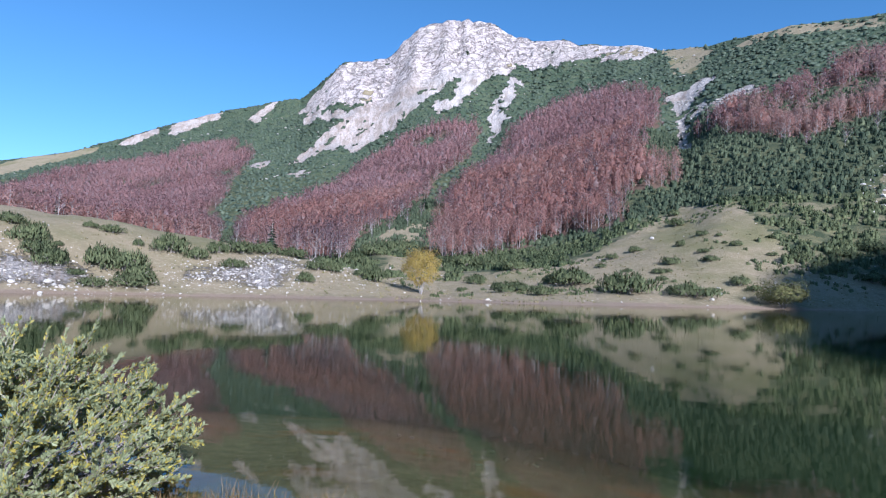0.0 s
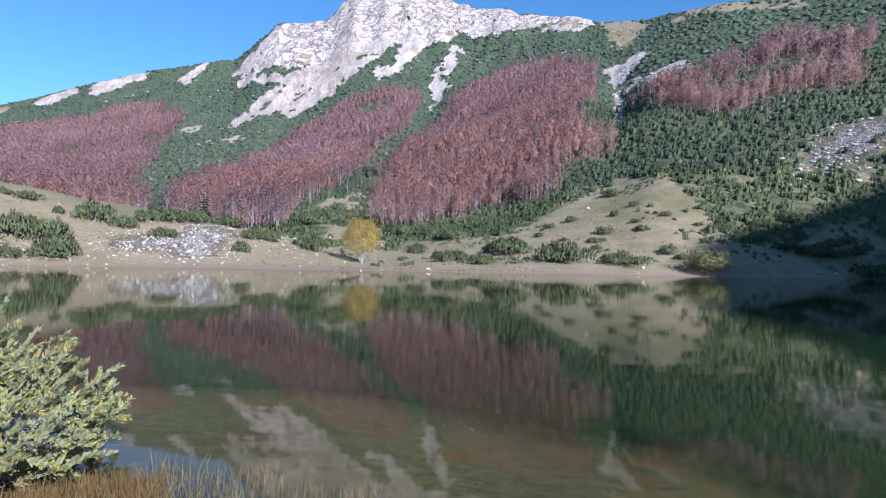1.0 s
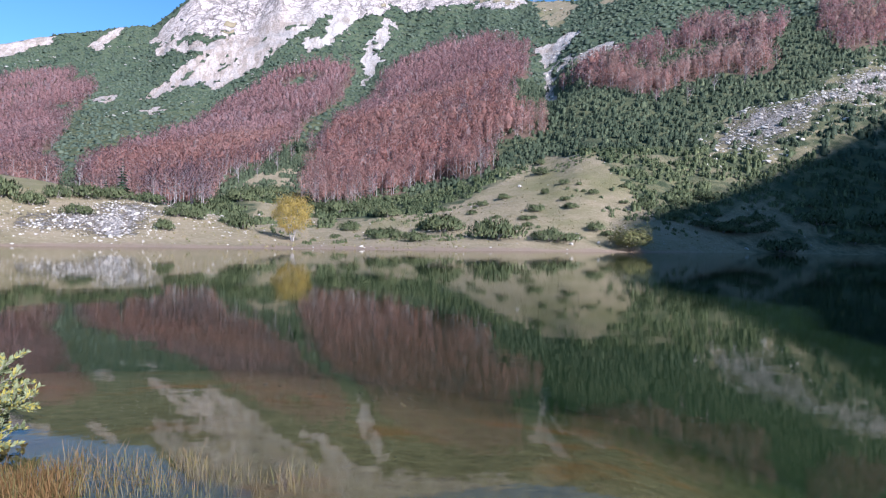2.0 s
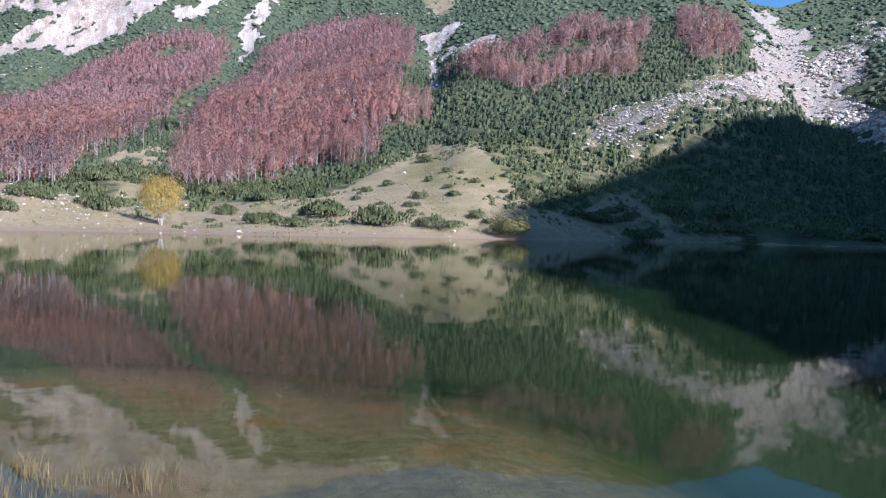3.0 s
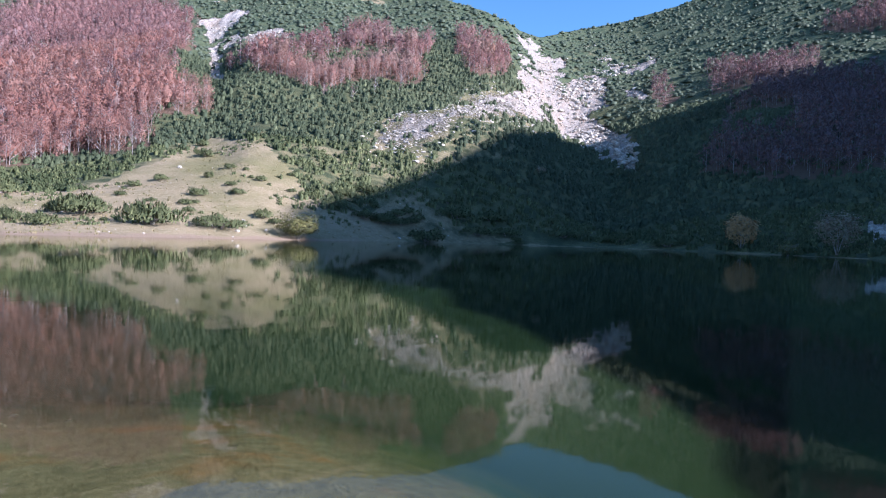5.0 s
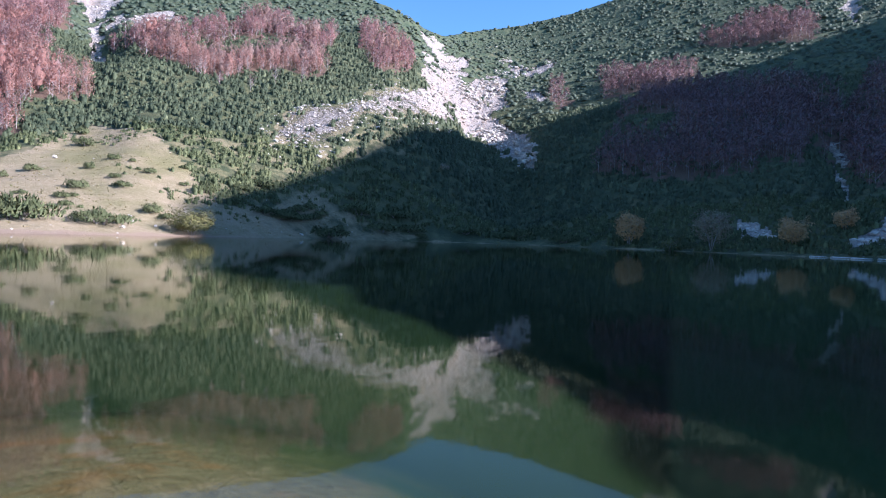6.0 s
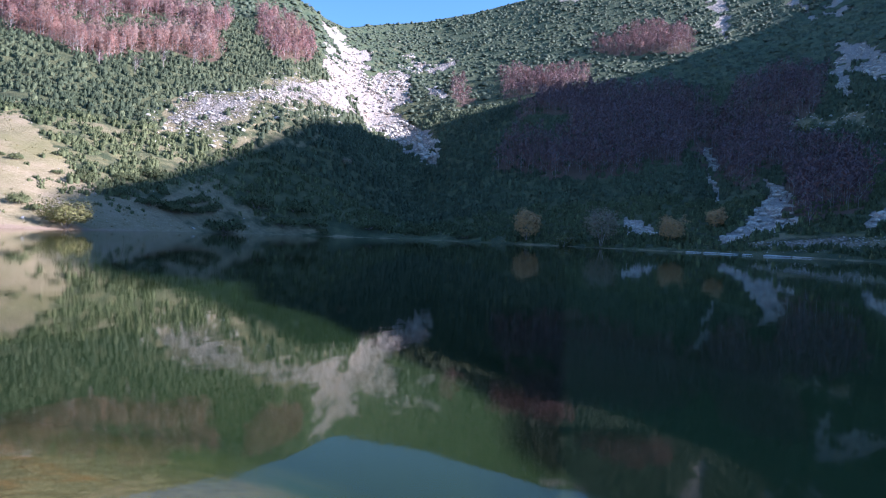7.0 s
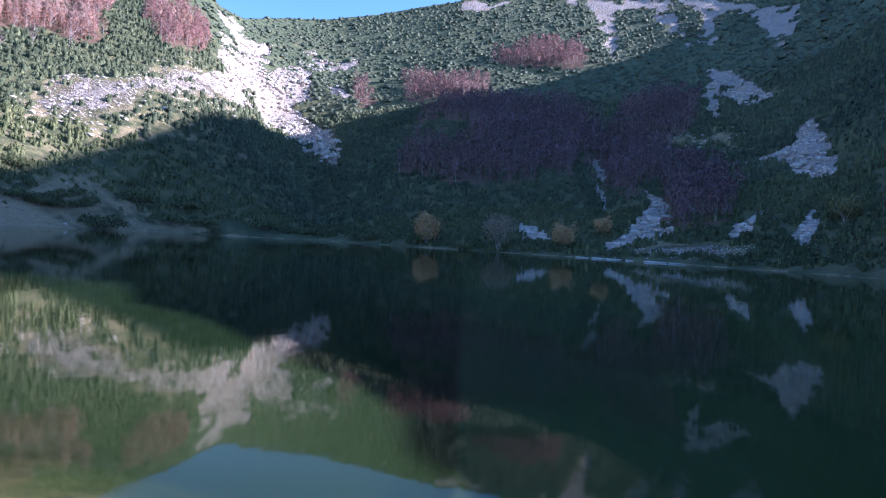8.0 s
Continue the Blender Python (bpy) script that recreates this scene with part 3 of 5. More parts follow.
def covers(x, y):
    ledge = inside(x, y, LEDGE) & (fbm(x / 9 + 5, y / 9, 3) > 0.08)
    rock, beech = inside(x, y, ROCK, 1.2) & (fbm(x / 11, y / 11, 3) > np.where(y > 640, -0.7, -0.45)) & ~ledge & ~inside(x, y, HEATH), inside(x, y, BEECH, 2.2)
    a, r = np.degrees(np.arctan2(x, y)), np.hypot(x, y)
    # the wood comes down behind the knoll
    beech |= (((a < -21.5) & (a > -60)) | ((a > -18) & (a < -9))) & (r > table(a, FAR_SHORE) + 78) & (r < 300)
    # pine stands among the beeches, most of all on the upper slope
    beech &= fbm(x / 20 + 9, y / 20, 3) > np.where((a > 27) & (a < 60) & (r > 230), -0.24, np.where(a > 60, -0.3, -0.47))
    stony = inside(x, y, STONY, 3.5) & ~rock
    heath = inside(x, y, HEATH) & ~rock & ~beech & ~stony
    return rock, beech & ~rock, ((inside(x, y, GRASS) | ((a < -14) & (a > -60) & (r < table(a, FAR_SHORE) + 84))) & ~rock & ~beech & ~heath) | ledge, stony, heath


def stoniness(x, y):
    """How much of the land close by is strewn with stones, 0 to 1."""
    v = 0.0
    for k in range(8):
        d = np.clip(np.hypot(x, y) / 24, 3, 9) * (0.4 + 0.6 * (k % 2))
        v = v + inside(x + d * math.cos(k * 0.785), y + d * math.sin(k * 0.785), STONY, 3.5) / 8
    return v


def by_grass(x, y):
    """How much of the land close by is meadow, 0 to 1."""
    v = np.zeros(x.shape)
    low = np.where(np.hypot(x, y) < 240)
    ax, ay = x[low], y[low]
    for k in range(8):
        d = 9 + 7 * (k % 2)
        v[low] += inside(ax + d * math.cos(k * 0.785), ay + d * math.sin(k * 0.785), GRASS) / 8
    return v


bearings = np.concatenate([np.arange(-52, 126, 0.24), np.arange(126, 308, 1.0)])
wrapped = np.where(bearings > 180, bearings - 360, bearings)
steps = np.concatenate([np.linspace(0, 1, 9)[:-1], 1 + np.linspace(0, 1, 52)[:-1] ** 2.0, 2 + np.linspace(0, 1, 150)[:-1] ** 1.2, 3 + np.linspace(0, 1, 16) ** 2.5])
A, S = np.meshgrid(wrapped, steps, indexing="ij")
RN, RS, RK = table(A, NEAR_SHORE), table(A, FAR_SHORE), table(A, SKY_R)
D = np.where(S < 1, 0.05 + (RN - 0.05) * S, np.where(S < 2, RN + (RS - RN) * (S - 1), np.where(S < 3, RS + (RK - RS) * (S - 2), RK + (5000 - RK) * (S - 3))))
Z = land(A, D)
X, Y = D * np.sin(np.radians(A)), D * np.cos(np.radians(A))
rock, beech, grass, stony, heath = covers(X, Y)
shore = (S >= 2) & (D < RS + np.where(A > 33, 1.3 + 2.2 * fbm(X / 5, Y / 5, 3), 8))
Z = Z + rock * np.clip((D - RS) / 60, 0, 1) * (D < RK - 60) * (2.4 * np.abs(fbm(X / 9, Y / 9, 4, 0.6)) + 1.2 * fbm(X / 3.5, Y / 3.5, 2) - 0.6)
Z = Z - 1.2 * rock * np.clip((D - RS) / 60, 0, 1) * (D < RK - 60)
cover = np.zeros(X.shape + (4,), np.float32)
cover[..., 0] = np.where(rock, 1.0, np.where(D > 150, 0.57, 0.60) * stoniness(X, Y))
# past bearing 28 meadow colour gives way to soil, painting in some shade
cover[..., 1] = np.where(grass | shore | stony | (S < 1), np.interp(A, [28, 40], [1.0, 0.52]), np.where(heath, np.where(D < 260, 0.44, 0.34), np.where(S > 3, 0.5, 0.12 + 0.75 * by_grass(X, Y))))
cover[..., 2] = beech
cover[..., 3] = np.clip(((D - RS) / (RK - RS) - 0.74) * 6, 0, 1) * np.clip(2.2 - np.abs(A - 2) / 9, 0, 1) * (S < 3.2)
na, ns = X.shape
ia, js = np.meshgrid(np.arange(na), np.arange(ns - 1), indexing="ij")
ib = (ia + 1) % na
faces = np.stack([ia * ns + js, ib * ns + js, ib * ns + js + 1, ia * ns + js + 1], -1).reshape(-1, 4)
me = mesh_from("ground", np.stack([X, Y, Z], -1).reshape(-1, 3), faces)
attr = me.color_attributes.new("cover", "FLOAT_COLOR", "POINT")
attr.data.foreach_set("color", cover.ravel())
fall = me.attributes.new("fall", "FLOAT_VECTOR", "POINT")
fall.data.foreach_set("vector", np.stack([A * 4.5, D * 0.10, 0 * D], -1).astype(np.float32).ravel())
me.materials.append(M_GROUND)
me.materials.append(M_BED)
me.materials.append(M_BANK)
wet = ((S > 1) & (S < 2))[:, :-1].reshape(-1)
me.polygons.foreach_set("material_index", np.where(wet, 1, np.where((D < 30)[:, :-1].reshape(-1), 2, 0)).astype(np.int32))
ground = tagged(new("ground", me), "autumn mountain basin of grass, scree and limestone round a lake", "ground", kind="structure")

# ---- water ----
ring = [(b, table(b, FAR_SHORE) + min(4, 0.12 * float(table(b, FAR_SHORE)))) for b in range(-92, 148, 2)]
wv = [(0, -1.0, 0)] + [(d * math.sin(radians(b)), d * math.cos(radians(b)), 0) for b, d in ring]
wm = bpy.data.meshes.new("water")
wm.from_pydata(wv, [], [(0, k + 1, k) for k in range(1, len(wv) - 1)])
wm.materials.append(M_WATER)
water = tagged(new("water", wm), "still dark green mountain lake mirroring the slopes", "water", kind="structure")

water.visible_shadow = False

# ---- plant materials ----
def leaf_material(name, dark, light, spot, rough=0.75, spot_at=0.72, glow=0.0, mottle=1.1):
    """Foliage: between dark and light by plant and by leaf, some leaves of a third colour."""
    m, n, l, b = mat(name)
    att = n.new("ShaderNodeAttribute")
    att.attribute_name = "tint"
    geo, info = n.new("ShaderNodeNewGeometry"), n.new("ShaderNodeObjectInfo")
    isl = geo.outputs["Random Per Island"]
    v = math_node(n, l, "ADD", math_node(n, l, "MULTIPLY", att.outputs["Fac"], 0.55), math_node(n, l, "MULTIPLY", isl, 0.45))
    v = math_node(n, l, "ADD", v, math_node(n, l, "MULTIPLY", math_node(n, l, "SUBTRACT", info.outputs["Random"], 0.5), 0.35))
    pos = n.new("ShaderNodeTexCoord").outputs["Object"]
    v = math_node(n, l, "ADD", v, math_node(n, l, "MULTIPLY", math_node(n, l, "SUBTRACT", noise_tex(n, l, 2.2, 3, 0.7, pos), 0.5), mottle))
    col = mixed(n, l, v, dark, light)
    twist = math_node(n, l, "FRACT", math_node(n, l, "MULTIPLY", isl, 7.31))
    col = mixed(n, l, ramp(n, l, twist, spot_at, spot_at + 0.12), col, spot)
    l.new(col, b.inputs["Base Color"])
    b.inputs["Roughness"].default_value = rough
    b.inputs["Specular IOR Level"].default_value = 0.25
    if glow:
        tr, mx = n.new("ShaderNodeBsdfTranslucent"), n.new("ShaderNodeMixShader")
        l.new(col, tr.inputs["Color"])
        mx.inputs["Fac"].default_value = glow
        l.new(b.outputs["BSDF"], mx.inputs[1])
        l.new(tr.outputs["BSDF"], mx.inputs[2])
        l.new(mx.outputs["Shader"], n["Material Output"].inputs["Surface"])
    return m


def bark_material(name, c1, c2, scale=3.0):
    m, n, l, b = mat(name)
    pos = n.new("ShaderNodeTexCoord").outputs["Object"]
    g = noise_tex(n, l, scale, 6, 0.7, pos, (1, 1, 0.25))
    l.new(mixed(n, l, ramp(n, l, g, 0.35, 0.65), c1, c2), b.inputs["Base Color"])
    b.inputs["Roughness"].default_value = 0.9
    bump(n, l, b, g, 0.5, 0.03)
    return m


def stone_material():
    m, n, l, b = mat("limestone")
    pos = n.new("ShaderNodeTexCoord").outputs["Object"]
    info = n.new("ShaderNodeObjectInfo")
    g, f = noise_tex(n, l, 0.9, 6, 0.65, pos), noise_tex(n, l, 6.0, 6, 0.7, pos)
    col = mixed(n, l, ramp(n, l, g, 0.35, 0.65), (0.41, 0.355, 0.30), (0.62, 0.55, 0.475))
    col = mixed(n, l, math_node(n, l, "MULTIPLY", ramp(n, l, f, 0.55, 0.7), 0.5), col, (0.25, 0.24, 0.21))
    l.new(mixed(n, l, math_node(n, l, "MULTIPLY", info.outputs["Random"], 0.3), col, (0.45, 0.42, 0.36)), b.inputs["Base Color"])
    b.inputs["Roughness"].default_value = 0.9
    bump(n, l, b, f, 0.6, 0.08)
    return m


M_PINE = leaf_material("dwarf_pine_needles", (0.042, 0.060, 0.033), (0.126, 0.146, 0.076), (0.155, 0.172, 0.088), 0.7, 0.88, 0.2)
# paler, yellower copy for the near pines, with sunlight included in the colour
M_SHOREPINE = leaf_material("sunlit_dwarf_pine_needles", (0.066, 0.086, 0.037), (0.190, 0.205, 0.092), (0.22, 0.23, 0.10), 0.7, 0.86, 0.25)
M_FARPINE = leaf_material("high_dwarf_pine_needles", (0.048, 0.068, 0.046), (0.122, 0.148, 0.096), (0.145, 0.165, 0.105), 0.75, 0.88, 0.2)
M_BEECH = leaf_material("autumn_beech_leaves", (0.385, 0.185, 0.146), (0.50, 0.292, 0.232), (0.45, 0.315, 0.28), 0.9, 0.80, 0.5, 0.6)
# purpler than the near beeches, with distance haze mixed into the colour
M_UPPER = leaf_material("high_beech_leaves", (0.325, 0.165, 0.149), (0.43, 0.255, 0.232), (0.39, 0.278, 0.27), 0.9, 0.80, 0.5, 0.6)
M_THIN = leaf_material("thinning_beech_leaves", (0.30, 0.180, 0.143), (0.41, 0.300, 0.255), (0.35, 0.205, 0.15), 0.9, 0.8, 0.5, 0.6)
# bare twigs, their colour also lowered to suit the wood in shade
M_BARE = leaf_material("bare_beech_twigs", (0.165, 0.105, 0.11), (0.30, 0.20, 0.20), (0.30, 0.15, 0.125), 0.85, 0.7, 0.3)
M_YELLOW = leaf_material("yellow_leaves", (0.36, 0.25, 0.055), (0.50, 0.37, 0.10), (0.36, 0.27, 0.10), 0.7, 0.8, 0.3)
M_ORANGE = leaf_material("orange_leaves", (0.48, 0.28, 0.12), (0.64, 0.42, 0.21), (0.42, 0.33, 0.19), 0.7, 0.75, 0.3)
M_GREYLEAF = leaf_material("thin_brown_leaves", (0.22, 0.18, 0.12), (0.38, 0.32, 0.22), (0.28, 0.20, 0.15), 0.8, 0.75, 0.3)
M_WILLOW = leaf_material("willow_leaves", (0.105, 0.128, 0.045), (0.52, 0.535, 0.30), (0.52, 0.43, 0.095), 0.45, 0.70, 0.35)
M_SALLOW = leaf_material("shore_sallow_leaves", (0.115, 0.12, 0.04), (0.22, 0.20, 0.075), (0.27, 0.23, 0.09), 0.7, 0.75, 0.2)
M_SPRUCE = leaf_material("spruce_needles", (0.012, 0.028, 0.016), (0.040, 0.070, 0.032), (0.05, 0.08, 0.04), 0.75, 0.85)
M_REED = leaf_material("dry_sedge", (0.12, 0.072, 0.030), (0.42, 0.27, 0.125), (0.19, 0.15, 0.045), 0.7, 0.76, 0.2)
M_TUSSOCK = leaf_material("brown_tussock", (0.14, 0.075, 0.025), (0.33, 0.19, 0.075), (0.20, 0.17, 0.06), 0.75, 0.7, 0.2)
M_TUFT = leaf_material("grass_tufts", (0.17, 0.15, 0.06), (0.40, 0.32, 0.17), (0.16, 0.17, 0.06), 0.8, 0.75)
M_BARK = bark_material("beech_bark", (0.27, 0.225, 0.205), (0.45, 0.40, 0.375))
M_TWIG = bark_material("willow_bark", (0.20, 0.16, 0.13), (0.44, 0.38, 0.34), 20.0)
M_DRIFT = bark_material("bleached_driftwood", (0.45, 0.43, 0.40), (0.68, 0.66, 0.63))
M_STONE = stone_material()
M_BEDSTONE = bark_material("silted_stone", (0.035, 0.03, 0.017), (0.10, 0.075, 0.042), 2.0)


# ---- plant shapes: lists of places, triangles and material numbers ----
class Shape:
    def __init__(self):
        self.v, self.f, self.m, self.s, self.n = [], [], [], [], 0

    def add(self, v, f, m=0, soft=None):
        """soft: the way each corner faces, for foliage that is shaded as one rounded mass."""
        v, f = np.asarray(v, float), np.array(f, int)
        if soft is None:
            soft = np.zeros(v.shape)
        else:
            soft = soft / (np.linalg.norm(soft, axis=1)[:, None] + 1e-9)
            g = np.cross(v[f[:, 1]] - v[f[:, 0]], v[f[:, 2]] - v[f[:, 0]])
            back = (g * soft[f[:, 0]]).sum(1) < 0
            f[back] = f[back][:, ::-1]
        self.v.append(v)
        self.f.append(f + self.n)
        self.m.append(np.full(len(f), m))
        self.s.append(soft)
        self.n += len(v)
        return self

    def arrays(self):
        return np.concatenate(self.v), np.concatenate(self.f), np.concatenate(self.m)

    def normals(self):
        """The way each corner faces, or None where no part is soft."""
        s = np.concatenate(self.s)
        given = np.abs(s).sum(1) > 0.1
        if not given.any():
            return None
        v, f, m = self.arrays()
        g = np.cross(v[f[:, 1]] - v[f[:, 0]], v[f[:, 2]] - v[f[:, 0]])
        out = np.stack([np.bincount(f.ravel(), np.repeat(g[:, k], 3), len(v)) for k in range(3)], -1)
        out /= np.linalg.norm(out, axis=1)[:, None] + 1e-12
        return np.where(given[:, None], s, out)

    def mesh(self, name, mats, smooth=False):
        v, f, m = self.arrays()
        soft = self.normals()
        me = mesh_from(name, v, f, smooth or soft is not None)
        for k in mats:
            me.materials.append(k)
        me.polygons.foreach_set("material_index", m.astype(np.int32))
        tint = me.attributes.new("tint", "FLOAT", "POINT")
        tint.data.foreach_set("value", np.full(len(v), 0.5, np.float32))
        face_along(me, soft)
        return me


def face_along(me, soft):
    if soft is not None:
        way = me.attributes.new("custom_normal", "FLOAT_VECTOR", "POINT")
        way.data.foreach_set("vector", soft.astype(np.float32).ravel())


def tube(path, radii, sides):
    path, rings = np.asarray(path, float), []
    for k, p in enumerate(path):
        d = path[min(k + 1, len(path) - 1)] - path[max(k - 1, 0)]
        d = d / (np.linalg.norm(d) + 1e-9)
        a = np.cross(d, (1, 0, 0) if abs(d[0]) < 0.8 else (0, 1, 0))
        a = a / np.linalg.norm(a)
        b = np.cross(d, a)
        w = np.arange(sides) * 2 * math.pi / sides
        rings.append(p + radii[k] * (np.cos(w)[:, None] * a + np.sin(w)[:, None] * b))
    f = []
    for k in range(len(path) - 1):
        for s in range(sides):
            a, b = k * sides + s, k * sides + (s + 1) % sides
            f += [(a, b, b + sides), (a, b + sides, a + sides)]
    return np.concatenate(rings), f


def dome(rings, sides, place, wide, tall, wobble):
    """A rounded mass of dense foliage: rings of (height, width) up to a tip, with the way each corner faces."""
    v, way = [], []
    for k, (h, q) in enumerate(rings):
        w = np.arange(sides) * 2 * math.pi / sides + 0.5 * k + wobble
        k0, k1 = rings[max(k - 1, 0)], rings[min(k + 1, len(rings) - 1)]
        rise = (k0[1] - k1[1]) * wide / (max(k1[0] - k0[0], 0.05) * tall)
        u = q * wide * (1 + 0.14 * np.sin(2 * w + 3 * wobble + k))
        v.append(np.stack([u * np.cos(w), u * np.sin(w), np.full(sides, h * tall)], -1))
        way.append(np.stack([np.cos(w), np.sin(w), np.full(sides, min(rise, 2.5) + 0.2)], -1))
    v, way = np.concatenate(v + [[(0, 0, tall)]]) + place, np.concatenate(way + [[(0, 0, 1)]])
    f, n = [], len(rings)
    for k in range(n - 1):
        for j in range(sides):
            p, q = k * sides + j, k * sides + (j + 1) % sides
            f += [(p, q, q + sides), (p, q + sides, p + sides)]
    f += [((n - 1) * sides + j, (n - 1) * sides + (j + 1) % sides, n * sides) for j in range(sides)]
    return v, f, way


def cards(rng, centres, size, way):
    """Leaf sprays: one diamond of four corners at each place, lying roughly along the crown's surface."""
    n = len(centres)
    face = way / (np.linalg.norm(way, axis=1)[:, None] + 1e-9)
    d = rng.normal(size=(n, 3))
    d -= 0.8 * (d * face).sum(1)[:, None] * face
    d /= np.linalg.norm(d, axis=1)[:, None]
    e = np.cross(d, face + rng.normal(0, 0.3, (n, 3)))
    e /= np.linalg.norm(e, axis=1)[:, None]
    s = size * rng.uniform(0.6, 1.3, (n, 1))
    v = np.stack([centres - d * s, centres + e * s * 0.45, centres + d * s, centres - e * s * 0.45], 1).reshape(-1, 3)
    k = np.arange(n)[:, None] * 4
    return v, np.concatenate([k + (0, 1, 2), k + (0, 2, 3)])


def slivers(rng, centres, length, width, way):
    """Upright twigs with their leaves: one thin three-cornered spray at each place, facing out of the crown."""
    n = len(centres)
    d = rng.normal(size=(n, 3)) * (0.7, 0.7, 0.3) + (0, 0, 0.9)
    e = np.cross(d, way + rng.normal(0, 0.25, (n, 3)))
    e *= width * rng.uniform(0.6, 1.4, (n, 1)) / np.linalg.norm(e, axis=1)[:, None]
    s = length * rng.uniform(0.6, 1.4, (n, 1))
    v = np.stack([centres - e - d * s * 0.3, centres + e - d * s * 0.1, centres + d * s * 0.7], 1).reshape(-1, 3)
    return v, np.arange(3 * n).reshape(-1, 3)


def pine_shape(rng, shoots, length, width, lobes=7, core=True):
    """A low thicket of rounded lobes set with upright needle shoots, one metre in radius and in height."""
    w, q = np.arange(lobes) * 2.4, np.sqrt((np.arange(lobes) + 0.3) / lobes) * 0.68
    cx, cy = q * np.cos(w) + rng.normal(0, 0.07, lobes), q * np.sin(w) + rng.normal(0, 0.07, lobes)
    lr, lh = rng.uniform(0.26, 0.42, lobes) * (1.0 if lobes > 3 else 1.3 if lobes > 1 else 2.1), (0.95 - 0.55 * q * q) * rng.uniform(0.7, 1.08, lobes)
    k = np.arange(shoots) % lobes
    g, u = rng.uniform(0, 2 * math.pi, shoots), rng.uniform(0, 1, shoots) ** 0.42
    ox, oy = u * np.cos(g), u * np.sin(g)
    tip = np.stack([cx[k] + lr[k] * ox, cy[k] + lr[k] * oy, np.maximum(lh[k] * (0.12 + 0.88 * np.sqrt(1.02 - u * u)) * rng.uniform(0.82, 1.08, shoots), length * 0.8)], -1)
    d = np.stack([0.55 * ox, 0.55 * oy, np.ones(shoots)], -1) + rng.normal(0, 0.16, (shoots, 3))
    d /= np.linalg.norm(d, axis=1)[:, None]
    base = tip - d * length * rng.uniform(0.75, 1.3, (shoots, 1))
    v = [base + width * rng.uniform(0.8, 1.2, (shoots, 1)) * np.stack([np.cos(g + turn), np.sin(g + turn), 0.25 * np.ones(shoots)], -1) for turn in (-1.6, 0.0, 1.6)] + [tip]
    b = np.arange(shoots)[:, None] * 4
    way = np.stack([ox + 0.5 * cx[k], oy + 0.5 * cy[k], np.sqrt(1.02 - u * u) + 0.45], -1) + rng.normal(0, 0.2, (shoots, 3))
    s = Shape()
    for j in range(lobes if core else 0):
        dv, df, dw = dome([(0.0, 0.8), (0.68, 0.62)], 5, np.array((cx[j], cy[j], -0.4)), lr[j], lh[j] * 0.74 + 0.4, rng.uniform(0, 6))
        s.add(dv, df, 0, dw + 0.4 * np.array((cx[j], cy[j], 0)))
    return s.add(np.stack(v, 1).reshape(-1, 3), np.concatenate([b + (0, 1, 3), b + (1, 2, 3)]), 0, np.repeat(way, 4, 0))


